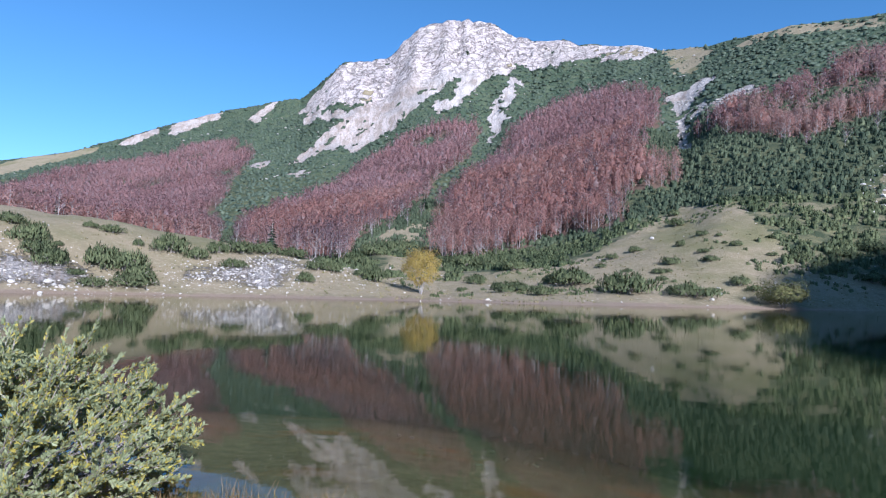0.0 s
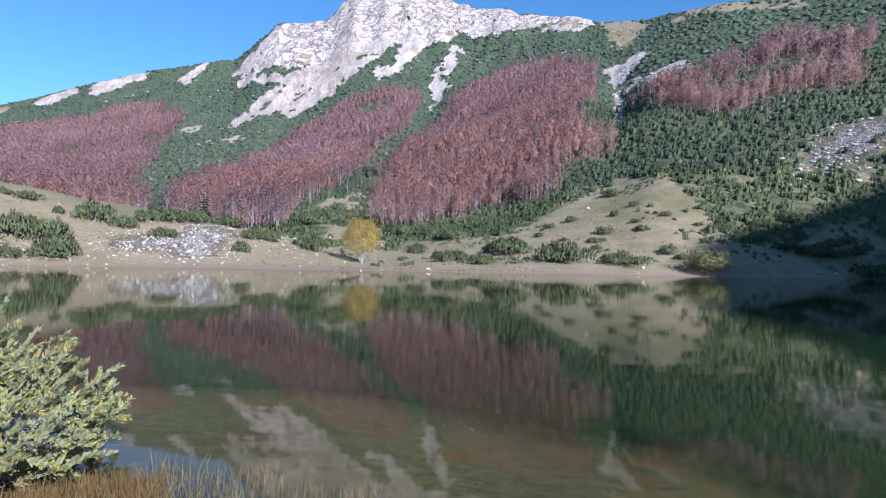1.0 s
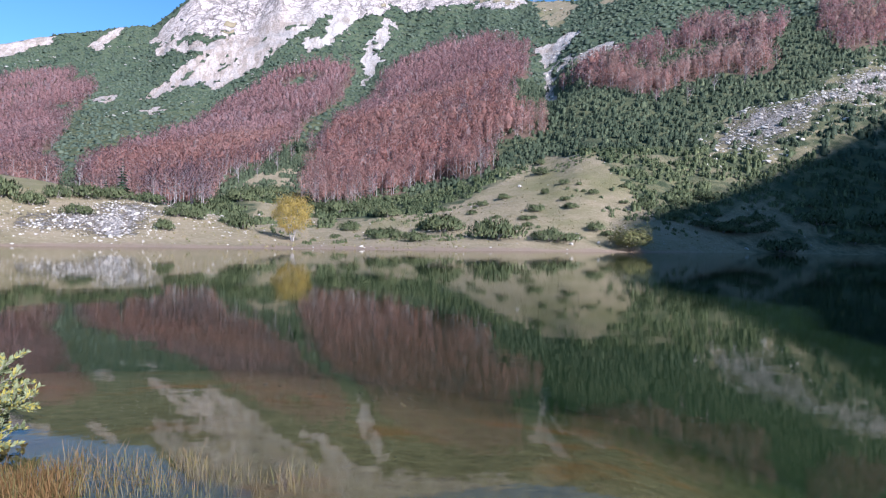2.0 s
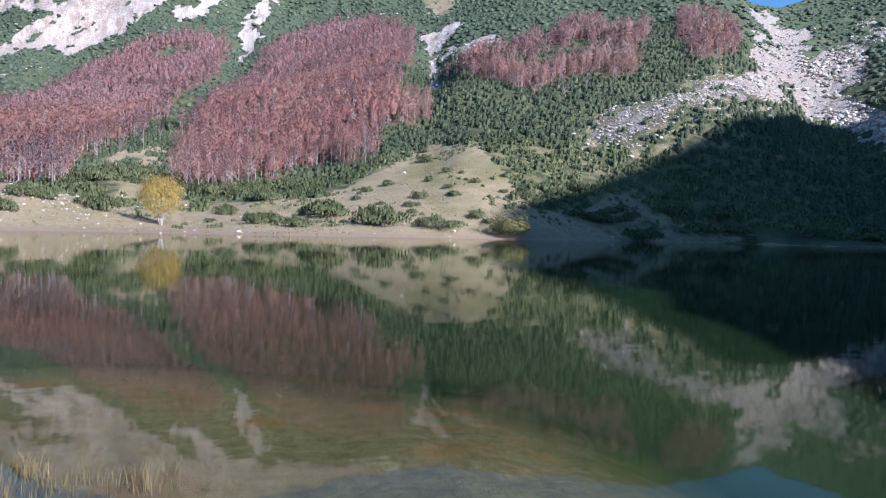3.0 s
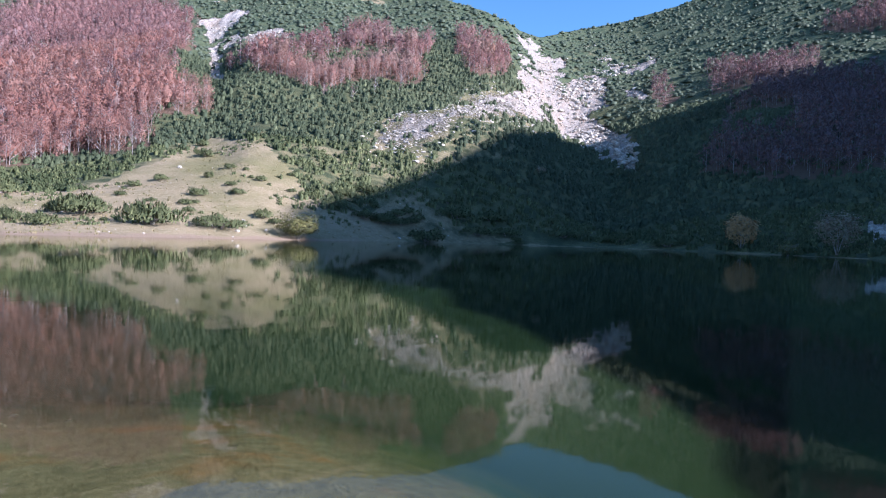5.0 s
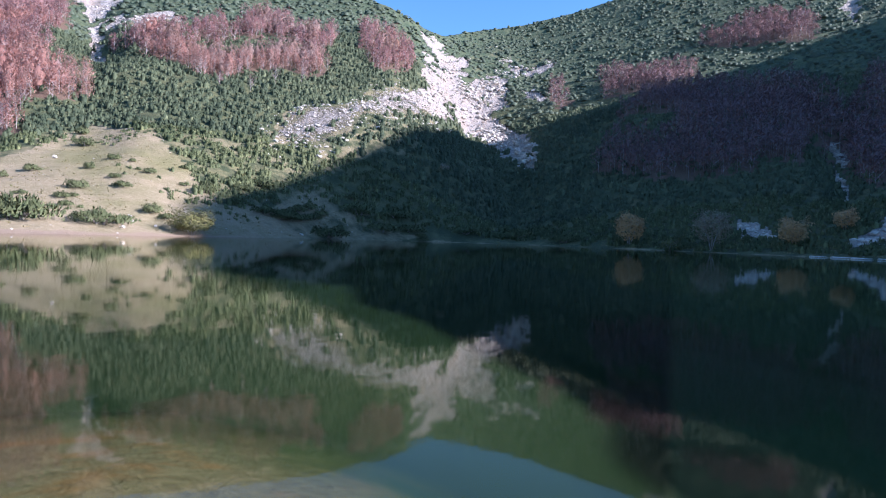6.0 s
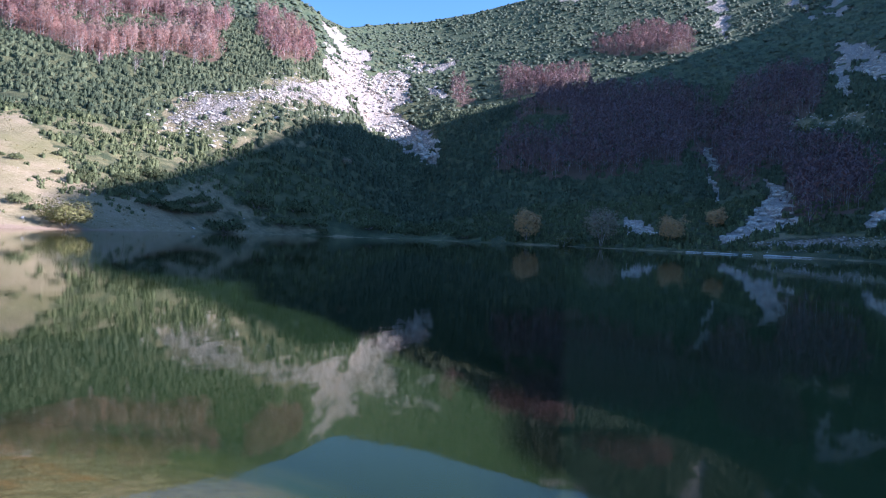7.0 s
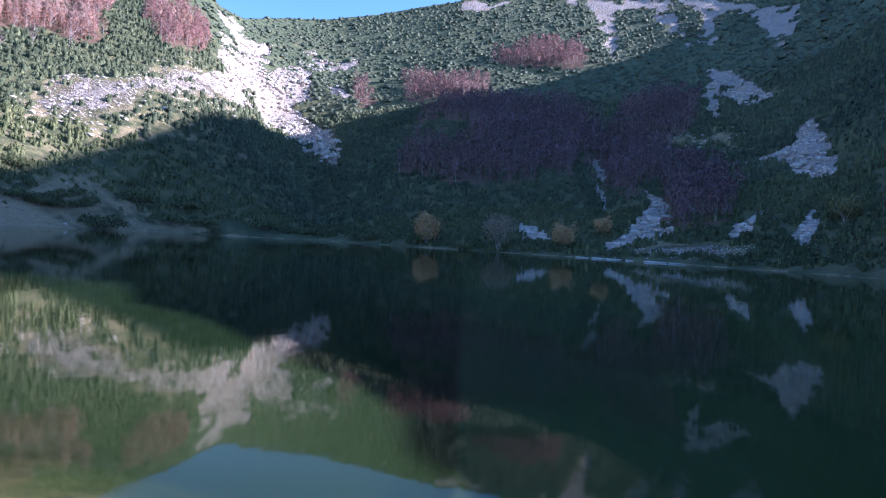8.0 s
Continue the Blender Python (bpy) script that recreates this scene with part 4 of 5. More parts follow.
def tree_shape(rng, tall, leaves, size, limbs, spread=0.21, low=0.35, sides=5, narrow=1.25, stout=1.0, airy=0.2):
    """A straight forest tree: tapered trunk, rising limbs and loose leaf sprays round them. Material 0 bark, 1 leaves."""
    s = Shape()
    bend = rng.normal(0, 0.02 * tall, 2)
    path = [(bend[0] * t * t, bend[1] * t * t, -0.6 + t * (tall * 0.97 + 0.6)) for t in (0, 0.35, 0.7, 1)]
    s.add(*tube(path, [stout * (tall * 0.009 + 0.02), stout * (tall * 0.007 + 0.02), stout * (tall * 0.004 + 0.02), 0.02], sides), 0)
    ends = []
    for k in range(limbs):
        t = low + (0.9 - low) * (k + rng.uniform(0, 1)) / limbs
        w, ln = rng.uniform(0, 2 * math.pi), tall * spread * (1.25 - t) * rng.uniform(0.8, 1.3)
        p0 = np.array((bend[0] * t * t, bend[1] * t * t, t * tall * 0.97))
        p1 = p0 + np.array((math.cos(w) * ln, math.sin(w) * ln, ln * rng.uniform(0.7, 1.4)))
        s.add(*tube([p0, p1], [0.012 * tall * (1.1 - t) + 0.015, 0.012], 3), 0)
        ends += [(p0 * 0.55 + p1 * 0.45), p1, p1]
    ends = np.array(ends + [path[-1]] * 3, float)
    loose = int(leaves * airy)
    c = ends[rng.integers(0, len(ends), loose)] + rng.normal(0, 1, (loose, 3)) * np.array((0.06, 0.06, 0.10)) * tall
    way = c - np.array((bend[0] * 0.4, bend[1] * 0.4, tall * 0.5))
    if airy < 0.55:
        rings = [(0.0, 0.40), (0.55, 0.55)] if sides == 3 else [(0.0, 0.30), (0.35, 0.58), (0.72, 0.42)]
        dv, df, dw = dome(rings, sides + 2, np.array((bend[0] * 0.4, bend[1] * 0.4, low * tall * 0.8)), tall * spread, tall * (0.80 - 0.8 * low), rng.uniform(0, 6))
        s.add(dv, df, 1, dw + (0, 0, 0.3))
    # the rest lies on the uneven outside of the crown
    w, t = rng.uniform(0, 2 * math.pi, leaves - loose), rng.uniform(0, 1, leaves - loose) ** 0.9
    wide = tall * spread * np.sin(math.pi * (0.18 + 0.70 * t)) ** 0.8 * (1 + 0.22 * np.sin(3 * w + 5 * t + bend[0] * 90)) * rng.uniform(0.72, 1.06, leaves - loose)
    shell = np.stack([wide * np.cos(w) + bend[0] * t, wide * np.sin(w) + bend[1] * t, tall * (low * 0.75 + (1 - low * 0.75) * t)], -1)
    c = np.concatenate([c, shell])
    way = np.concatenate([way / (np.linalg.norm(way, axis=1)[:, None] + 0.2), np.stack([np.cos(w), np.sin(w), 1.3 * (t - 0.35)], -1)])
    way = way + (0, 0, 0.4) + rng.normal(0, 0.15, c.shape)
    s.add(*slivers(rng, c, size * narrow, size * 0.28, way), 1, np.repeat(way, 3, 0))
    return s


def spruce_shape(rng, tall, tiers):
    s = Shape()
    s.add(*tube([(0, 0, -0.5), (0, 0, tall)], [0.022 * tall, 0.01], 5), 0)
    for k in range(tiers):
        t = 0.08 + 0.9 * k / tiers
        n = max(5, int(11 * (1 - t)) + 3)
        for j in range(n):
            w, ln = rng.uniform(0, 2 * math.pi), tall * 0.21 * (1.02 - t) * rng.uniform(0.75, 1.2)
            p0 = np.array((0, 0, t * tall + ln * 0.2))
            p1 = np.array((math.cos(w) * ln, math.sin(w) * ln, t * tall - ln * 0.22))
            side = np.array((-math.sin(w), math.cos(w), 0)) * ln * 0.26
            mid = p0 * 0.45 + p1 * 0.55
            s.add([p0, mid + side, p1, mid - side, mid - (0, 0, ln * 0.22)], [(0, 1, 4), (1, 2, 4), (0, 4, 3), (4, 2, 3), (0, 1, 2), (0, 2, 3)], 1)
    return s


def rock_shape(rng, squash=0.7, fine=1):
    """A broken block: a many-sided lump with flat faces."""
    bm = bmesh.new()
    bmesh.ops.create_icosphere(bm, subdivisions=fine, radius=1.0)
    v = np.array([p.co[:] for p in bm.verts])
    f = [[q.index for q in t.verts] for t in bm.faces]
    bm.free()
    cuts = rng.normal(size=(7, 3))
    cuts /= np.linalg.norm(cuts, axis=1)[:, None]
    for c in cuts:  # planes of fracture
        d = v @ c
        k = rng.uniform(0.55, 0.85)
        v = v - np.maximum(d - k, 0)[:, None] * c
    v = v * rng.uniform(0.9, 1.08, (len(v), 1)) * (rng.uniform(0.9, 1.3), rng.uniform(0.7, 1.0), squash)
    return Shape().add(v, f)


def spread_over(name, shapes, places, mats, label, category):
    """Many plants or stones that nobody could count, joined into one object. places: x, y, z, turn, width, height, tint."""
    V, Fc, Mi, Ti, Wy, n = [], [], [], [], [], 0
    pick = np.arange(len(places)) % len(shapes)
    for k, s in enumerate(shapes):
        v, f, m = s.arrays()
        p = places[pick == k]
        if not len(p):
            continue
        c, sn = np.cos(p[:, 3])[:, None], np.sin(p[:, 3])[:, None]
        x, y = v[:, 0] * p[:, 4:5], v[:, 1] * p[:, 4:5]
        w = np.stack([x * c - y * sn + p[:, 0:1], x * sn + y * c + p[:, 1:2], v[:, 2] * p[:, 5:6] + p[:, 2:3]], -1)
        V.append(w.reshape(-1, 3))
        Fc.append((f[None] + (np.arange(len(p)) * len(v))[:, None, None]).reshape(-1, 3) + n)
        Mi.append(np.tile(m, len(p)))
        Ti.append(np.repeat(p[:, 6], len(v)))
        n += len(p) * len(v)
        way = s.normals()
        if way is not None:
            Wy.append(np.stack([way[:, 0] * c - way[:, 1] * sn, way[:, 0] * sn + way[:, 1] * c, np.repeat(way[None, :, 2], len(p), 0)], -1).reshape(-1, 3))
    me = mesh_from(name, np.concatenate(V), np.concatenate(Fc), bool(Wy))
    face_along(me, np.concatenate(Wy) if Wy else None)
    for k in mats:
        me.materials.append(k)
    me.polygons.foreach_set("material_index", np.concatenate(Mi).astype(np.int32))
    tint = me.attributes.new("tint", "FLOAT", "POINT")
    tint.data.foreach_set("value", np.concatenate(Ti).astype(np.float32))
    return tagged(new(name, me), label, category, kind="stuff")


def polar(x, y):
    return np.degrees(np.arctan2(x, y)), np.hypot(x, y)


def height_at(x, y):
    a, r = polar(np.asarray(x, float), np.asarray(y, float))
    return land(a, r)


def scatter(rng, r0, r1, step, a0=-50.0, a1=121.0):
    """Places on a shaken grid in the ring between two distances."""
    g = np.arange(-r1, r1, step)
    x, y = np.meshgrid(g, g, indexing="ij")
    x, y = (x + rng.uniform(-0.5, 0.5, x.shape) * step).ravel(), (y + rng.uniform(-0.5, 0.5, y.shape) * step).ravel()
    a, r = polar(x, y)
    ok = (a > a0) & (a < a1) & (r > r0) & (r < r1)
    return x[ok], y[ok], a[ok], r[ok]


def placed(rng, x, y, width, height, sink=0.0, tint=None):
    n = len(x)
    t = rng.uniform(0, 1, n) if tint is None else tint
    return np.stack([x, y, height_at(x, y) - sink, rng.uniform(0, 2 * math.pi, n), width, height, t], -1)


# ---- dwarf pine thickets on the slopes ----
rng = np.random.default_rng(11)
near_pines = [pine_shape(rng, 54, 0.27, 0.09, 4) for k in range(6)]
mid_pines = [pine_shape(rng, 16, 0.38, 0.14, 2) for k in range(6)]
far_pines = [pine_shape(rng, 3, 0.5, 0.3, 1) for k in range(5)]
# a clump on the shaded meadow
PINES += [(94.2, 121.5, 6.0, 2.6), (97.4, 121.4, 6.0, 3.0), (101.2, 121.9, 5.5, 3.0), (105.5, 122.5, 5.0, 2.8), (109.5, 123.8, 4.5, 2.6), (102.5, 125.3, 5.5, 3.0), (107.9, 126.5, 5.0, 3.0), (98.2, 128.7, 3.0, 1.6), (89.4, 123.3, 3.0, 1.6), (126.4, 126.3, 4.0, 2.2), (127.0, 130.0, 4.0, 2.4), (136.6, 110.2, 4.0, 1.6)]
KEEP_OFF = np.array([p[:3] for p in PINES])


def pine_ground(x, y, a, r):
    rs = table(a, FAR_SHORE)
    rk, bc, gr, st, he = covers(x, y)
    patchy = np.where(r < 165, fbm(x / 10, y / 10, 3), fbm(x / 16, y / 16, 3))
    patchy = np.where(he & (r < 260), fbm(x / 5 + 3, y / 5, 3), patchy)
    under = bc & (rng.uniform(0, 1, len(x)) < np.where(r < 215, 0.42, 0.18))
    open_stone = st & (r > 150) & (rng.uniform(0, 1, len(x)) < 0.10)
    ok = ((~rk & ~bc & ~gr & ~st) | under | open_stone) & (r > rs + np.where(a > 66, 3 + 6 * fbm(x / 9, y / 9, 2), 12)) & ((a > -12) | (r > 190)) & (patchy > np.where(he, np.where(r < 260, -0.34, -0.40), np.where((r < 190) & (a < 66), -0.30 + 0.62 * by_grass(x, y), np.where((a > 57) & (r > 390), -0.5, -0.62))))
    few = gr & (r > rs + 10) & (patchy > np.where(a > 38, 0.0, 0.16)) & (a > -4)
    glade = gr & (a > -13) & (a < 3) & (r > 150) & (patchy > -0.06)
    edge = gr & (a > 28) & (a < 45) & (r > rs + 22) & (fbm(x / 5 + 3, y / 5, 3) > -0.02)
    ok |= glade | edge
    clear = np.min(np.hypot(x[:, None] - KEEP_OFF[None, :, 0], y[:, None] - KEEP_OFF[None, :, 1]) - KEEP_OFF[None, :, 2] * 0.5, axis=1) > 1.0
    return ok, few & clear


for name, shapes, r0, r1, step, w0, w1, h0, h1 in (("near_dwarf_pine_thicket", near_pines, 95, 205, 2.6, 1.4, 2.6, 1.6, 3.3), ("dwarf_pine_thicket", mid_pines, 205, 360, 2.75, 1.7, 3.1, 2.1, 4.2),
                                                   ("far_dwarf_pine_thicket", far_pines, 360, 840, 3.8, 2.1, 4.2, 1.2, 2.8)):
    x, y, a, r = scatter(rng, r0, r1, step)
    keep = r < table(a, SKY_R) + 8
    x, y, a, r = x[keep], y[keep], a[keep], r[keep]
    ok, few = pine_ground(x, y, a, r)
    k = ok | few
    x, y, few = x[k], y[k], few[k]
    size = rng.uniform(0, 1, len(x)) ** 1.7 * np.where(few, 0.25, 1)
    places = placed(rng, x, y, w0 + (w1 - w0) * size - 0.6 * few, h0 + (h1 - h0) * size * rng.uniform(0.7, 1.1, len(x)) - 0.5 * few, 0.2, np.clip(0.5 + 0.8 * fbm(x / 30, y / 30, 2) + rng.normal(0, 0.12, len(x)), 0, 1))
    if name.startswith("near"):  # the ones by the meadow stand singly
        r = np.hypot(places[:, 0], places[:, 1]) + np.where(np.abs(np.degrees(np.arctan2(places[:, 0], places[:, 1])) - 22) < 34, 0, 500)
        order = np.argsort(r)
        single_pines, places = places[order[:210]], places[order[210:]]
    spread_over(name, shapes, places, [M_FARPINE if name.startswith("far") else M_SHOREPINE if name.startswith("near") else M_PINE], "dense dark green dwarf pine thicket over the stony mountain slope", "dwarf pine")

# ---- beech woods ----
edge_beeches = [tree_shape(rng, rng.uniform(8, 11), 480, 0.48, 8, spread=0.26, narrow=1.0, low=0.28, stout=1.0, airy=0.3) for k in range(6)]
far_beeches = [tree_shape(rng, rng.uniform(8, 11), 62, 0.9, 1, low=0.2, sides=3, spread=0.31, narrow=0.95) for k in range(6)]
upper_beeches = [tree_shape(rng, rng.uniform(8, 11), 30, 1.1, 0, low=0.2, sides=3, spread=0.32, narrow=0.9) for k in range(6)]
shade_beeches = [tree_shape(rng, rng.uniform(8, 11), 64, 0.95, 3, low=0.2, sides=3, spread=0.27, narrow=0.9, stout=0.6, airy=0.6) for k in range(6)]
fringe_beeches = [tree_shape(rng, rng.uniform(7, 11), 230, 0.5, 8, low=0.12, spread=0.25, narrow=1.1, airy=0.6) for k in range(6)]
high_fringe = [tree_shape(rng, rng.uniform(7, 11), 84, 0.85, 4, low=0.12, sides=3, spread=0.26, narrow=1.0, airy=0.6) for k in range(6)]
stem_beeches = [tree_shape(rng, rng.uniform(9, 12), 130, 0.5, 9, low=0.4, stout=1.25, airy=1.0) for k in range(5)]
x, y, a, r = scatter(rng, 150, 760, 3.5)
bc = covers(x, y)[1]
x, y, a, r = x[bc], y[bc], a[bc], r[bc]
# past this bearing the wood takes the bare twig colour, darkened for shade
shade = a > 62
stems = (rng.uniform(0, 1, len(x)) < np.where((a > -30) & (a < -3) & (r < 250 + 9 * (a + 14)), 0.5, np.where((a < 26) & (r < 340), 0.07, 0.0))) & (r < 330)
# the wood's edge, towards the lake and to either side
fringe = np.zeros(len(x), bool)
for turn in (-1.2, -0.5, 0.0, 0.5, 1.2):
    bx, by = -np.sin(np.radians(a) + turn), -np.cos(np.radians(a) + turn)
    fringe |= ~covers(x + 7.0 * bx, y + 7.0 * by)[1]
fringe &= ~shade & ~stems
tint = np.clip(0.45 + 0.9 * fbm(x / 45, y / 45, 3) + rng.normal(0, 0.15, len(x)), 0, 1)
grow = rng.uniform(0.74, 1.06, len(x)) * np.where(r > 480, 0.85, 1.0)
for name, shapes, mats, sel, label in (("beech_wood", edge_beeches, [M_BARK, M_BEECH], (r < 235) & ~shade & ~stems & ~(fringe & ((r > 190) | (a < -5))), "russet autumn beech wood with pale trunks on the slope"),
                                       ("thinning_beech_wood", far_beeches, [M_BARK, M_THIN], (r >= 235) & (a > 27) & ~shade & ~fringe, "thinning pinkish brown beech wood among dwarf pine"),
                                       ("upper_beech_wood", upper_beeches, [M_BARK, M_UPPER], (r >= 380) & (a <= 27) & ~shade & ~fringe, "distant reddish beech wood under the ridge"),
                                       ("far_beech_wood", far_beeches, [M_BARK, M_BEECH], (r >= 235) & (r < 380) & (a <= 27) & ~shade & ~stems & ~fringe, "distant reddish brown beech wood high on the mountain"),
                                       ("fringe_beech_wood", fringe_beeches, [M_BARK, M_BEECH], fringe & ((r > 190) | (a < -5)) & (r < 300), "ragged russet beeches along the lower edge of the wood"),
                                       ("high_fringe_beech_wood", high_fringe, [M_BARK, M_UPPER], fringe & (r >= 300), "thin distant beeches along the edge of the high wood"),
                                       ("pale_beech_wood", stem_beeches, [M_BARK, M_BARE], stems & ~shade, "half bare beeches with slim pale stems at the foot of the wood"),
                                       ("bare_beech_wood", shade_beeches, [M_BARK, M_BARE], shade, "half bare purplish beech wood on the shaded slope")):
    places = placed(rng, x[sel], y[sel], grow[sel], grow[sel], 0.3, tint[sel])
    if name == "beech_wood":
        order = np.argsort(np.hypot(places[:, 0], places[:, 1]) + np.where(places[:, 0] < -70, 60, 0))
        single_beeches, places = places[order[:240]], places[order[240:]]
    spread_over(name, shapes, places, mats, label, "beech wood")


# ---- things: single plants with their parts ----
def part(name, me, parent, label=""):
    ob = new(name, me)
    ob.parent = parent
    return tagged(ob, label)


def stems_shape(rng, n, reach, up, r0):
    s = Shape()
    for k in range(n):
        w = rng.uniform(0, 2 * math.pi)
        d = np.array((math.cos(w), math.sin(w), 0)) * reach * rng.uniform(0.4, 1)
        s.add(*tube([(0, 0, -0.25), d * 0.45 + (0, 0, up * 0.3), d + (0, 0, up * rng.uniform(0.6, 0.9))], [r0, r0 * 0.7, r0 * 0.3], 4), 0)
    return s


pine_kinds = []
for k in range(5):
    root = tagged(new("dwarf_pine"), "low bushy dark green dwarf pine on dry autumn grass", "dwarf pine", "dwarf pines near the shore")
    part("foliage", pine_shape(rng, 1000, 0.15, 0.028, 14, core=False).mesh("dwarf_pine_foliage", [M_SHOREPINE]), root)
    part("wood", stems_shape(rng, 7, 0.6, 0.5, 0.035).mesh("dwarf_pine_stems", [M_TWIG]), root)
    pine_kinds.append(root)
for k, (px, py, w, h) in enumerate(PINES):
    m = Matrix.LocRotScale((px, py, float(height_at(px, py)) - 0.1), Euler((0, 0, k * 2.4)), None)
    ob = pine_kinds[k] if k < 5 else copy_thing(pine_kinds[k % 5], m)
    ob.matrix_basis = m @ Matrix.Diagonal((w * 0.62, w * 0.62, h * (0.85 if px > 80 else 1.05), 1))


bush_kinds = []
for k in range(6):
    root = tagged(new("dwarf_pine"), "upright dark green dwarf pine in the thicket above the meadow", "dwarf pine", "dwarf pines above the meadow")
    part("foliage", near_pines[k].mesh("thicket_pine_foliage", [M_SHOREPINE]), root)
    part("wood", stems_shape(rng, 3, 0.4, 0.5, 0.03).mesh("thicket_pine_wood", [M_TWIG]), root)
    bush_kinds.append(root)
for k, (px, py, pz, turn, w, h, t) in enumerate(single_pines.tolist()):
    m = Matrix.LocRotScale((px, py, pz), Euler((0, 0, turn)), None)
    ob = bush_kinds[k] if k < 6 else copy_thing(bush_kinds[k % 6], m)
    ob.matrix_basis = m @ Matrix.Diagonal((w, w, h, 1))

tree_kinds = []
for k in range(6):
    (v, f, m), way = edge_beeches[k].arrays(), edge_beeches[k].normals()
    root = tagged(new("beech_tree"), "slim pale-stemmed beech in russet autumn leaf", "beech", "beeches at the front of the wood")
    part("trunk", Shape().add(v, f[m == 0]).mesh("beech_stem", [M_BARK]), root)
    part("crown", Shape().add(v, f[m == 1], 0, way).mesh("beech_crown", [M_BEECH]), root)
    tree_kinds.append(root)
for k, (px, py, pz, turn, w, h, t) in enumerate(single_beeches.tolist()):
    m = Matrix.LocRotScale((px, py, pz), Euler((0, 0, turn)), None)
    ob = tree_kinds[k] if k < 6 else copy_thing(tree_kinds[k % 6], m)
    ob.matrix_basis = m @ Matrix.Diagonal((w, w, h, 1))


def round_tree(name, label, x, y, wide, tall, leaf, stems, leaves, size, seed, bare=0.0):
    """A small broad tree of several stems with a round, loose crown."""
    g = np.random.default_rng(seed)
    root = tagged(new(name), label, "bush" if "bush" in name else "tree")
    root.location = (x, y, float(height_at(x, y)))
    wood, ends = Shape(), []
    for k in range(stems):
        w = 2 * math.pi * k / stems + g.uniform(-0.4, 0.4)
        out = np.array((math.cos(w), math.sin(w), 0))
        p0, p1 = out * 0.12 + (0, 0, -0.3), out * wide * 0.10 + (0, 0, tall * 0.28)
        p2, p3 = out * wide * g.uniform(0.15, 0.25) + (0, 0, tall * 0.6), out * wide * g.uniform(0.1, 0.25) + (0, 0, tall * g.uniform(0.85, 0.97))
        r = 0.011 * tall / math.sqrt(stems) + 0.02
        wood.add(*tube([p0, p1, p2, p3], [r, r * 0.75, r * 0.45, 0.015], 6), 0)
        for j in range(9):
            t = g.uniform(0.25, 1)
            b0 = p1 + (p2 - p1) * min(t * 2, 1) + (p3 - p2) * max(t * 2 - 1, 0)
            v = w + g.uniform(-1.5, 1.5)
            b1 = b0 + np.array((math.cos(v), math.sin(v), g.uniform(0.2, 0.9))) * wide * g.uniform(0.12, 0.28)
            wood.add(*tube([b0, b1], [r * 0.3, 0.01], 4), 0)
            ends += [b0 * 0.4 + b1 * 0.6, b1]
    ends = np.array(ends)
    n1 = leaves // 2
    q = g.normal(size=(leaves - n1, 3))
    q /= np.linalg.norm(q, axis=1)[:, None]
    q *= g.uniform(0.55, 1.0, (leaves - n1, 1)) ** 0.5 * (1 + 0.16 * np.sin(q[:, :1] * 9 + seed) * np.cos(q[:, 2:] * 7))
    q = q * (wide * 0.5, wide * 0.5, tall * 0.39) + (0, 0, tall * 0.59)
    c = np.concatenate([ends[g.integers(0, len(ends), n1)] + g.normal(0, wide * 0.06, (n1, 3)), q])
    part("trunk", wood.mesh("trunk", [M_BARK], True), root, "several thin pale grey stems")
    way = (c - np.array((0, 0, tall * 0.5))) / np.array((wide, wide, tall)) * 2 + (0, 0, 0.2) + g.normal(0, 0.3, c.shape)
    part("crown", Shape().add(*cards(g, c, size, way), 0, np.repeat(way, 4, 0)).mesh("crown", [leaf]), root)
    return root


round_tree("yellow_tree", "small round tree in bright yellow autumn leaf on the shore", -3.9, 108.0, 7.2, 7.9, M_YELLOW, 6, 13000, 0.115, 3)
round_tree("orange_tree", "round tree with orange autumn leaves by the shaded shore", 157.8, 54.5, 8.0, 8.7, M_ORANGE, 4, 2200, 0.34, 5)
round_tree("thin_tree", "thinly leaved greyish brown tree by the shaded shore", 152.4, 32.6, 9.3, 9.0, M_GREYLEAF, 6, 1800, 0.30, 6)
round_tree("orange_tree", "small tree with dull orange leaves near the lake", 153.3, 15.8, 6.4, 6.4, M_ORANGE, 4, 1700, 0.3, 7)
round_tree("orange_tree", "small orange brown tree below a gully of scree", 166.0, 6.7, 5.2, 5.4, M_ORANGE, 3, 1300, 0.28, 8)
round_tree("yellow_bush", "dull yellow bush on the shaded slope", 146.4, -44.2, 7.7, 5.3, M_SALLOW, 5, 800, 0.28, 9)
round_tree("sallow_bush", "low yellowish green sallow bush at the water's edge", 61.7, 106.2, 8.6, 4.2, M_SALLOW, 9, 4200, 0.2, 10)
round_tree("sallow_bush", "very low pale green bush at the shaded shore", 151.0, 41.7, 5.1, 2.4, M_SALLOW, 5, 500, 0.2, 11)
round_tree("pale_bush", "pale brown leafless bush among dark dwarf pines", 179.1, 133.8, 4.3, 2.9, M_GREYLEAF, 4, 400, 0.22, 12)
round_tree("pale_bush", "pale yellowish bush beside scree on the shaded slope", 275.5, -19.8, 9.0, 5.2, M_SALLOW, 4, 500, 0.34, 13)

for k, (px, py, h) in enumerate(SPRUCES):
    root = tagged(new("spruce"), "slender dark green spruce at the edge of the beech wood", "spruce", "spruces by the wood")
    s = spruce_shape(np.random.default_rng(40 + k), h, 15)
    v, f, m = s.arrays()
    part("trunk", Shape().add(v, f[m == 0]).mesh("spruce_trunk", [M_TWIG]), root)
    part("crown", Shape().add(v, f[m == 1]).mesh("spruce_crown", [M_SPRUCE]), root)
    root.location = (px, py, float(height_at(px, py)))

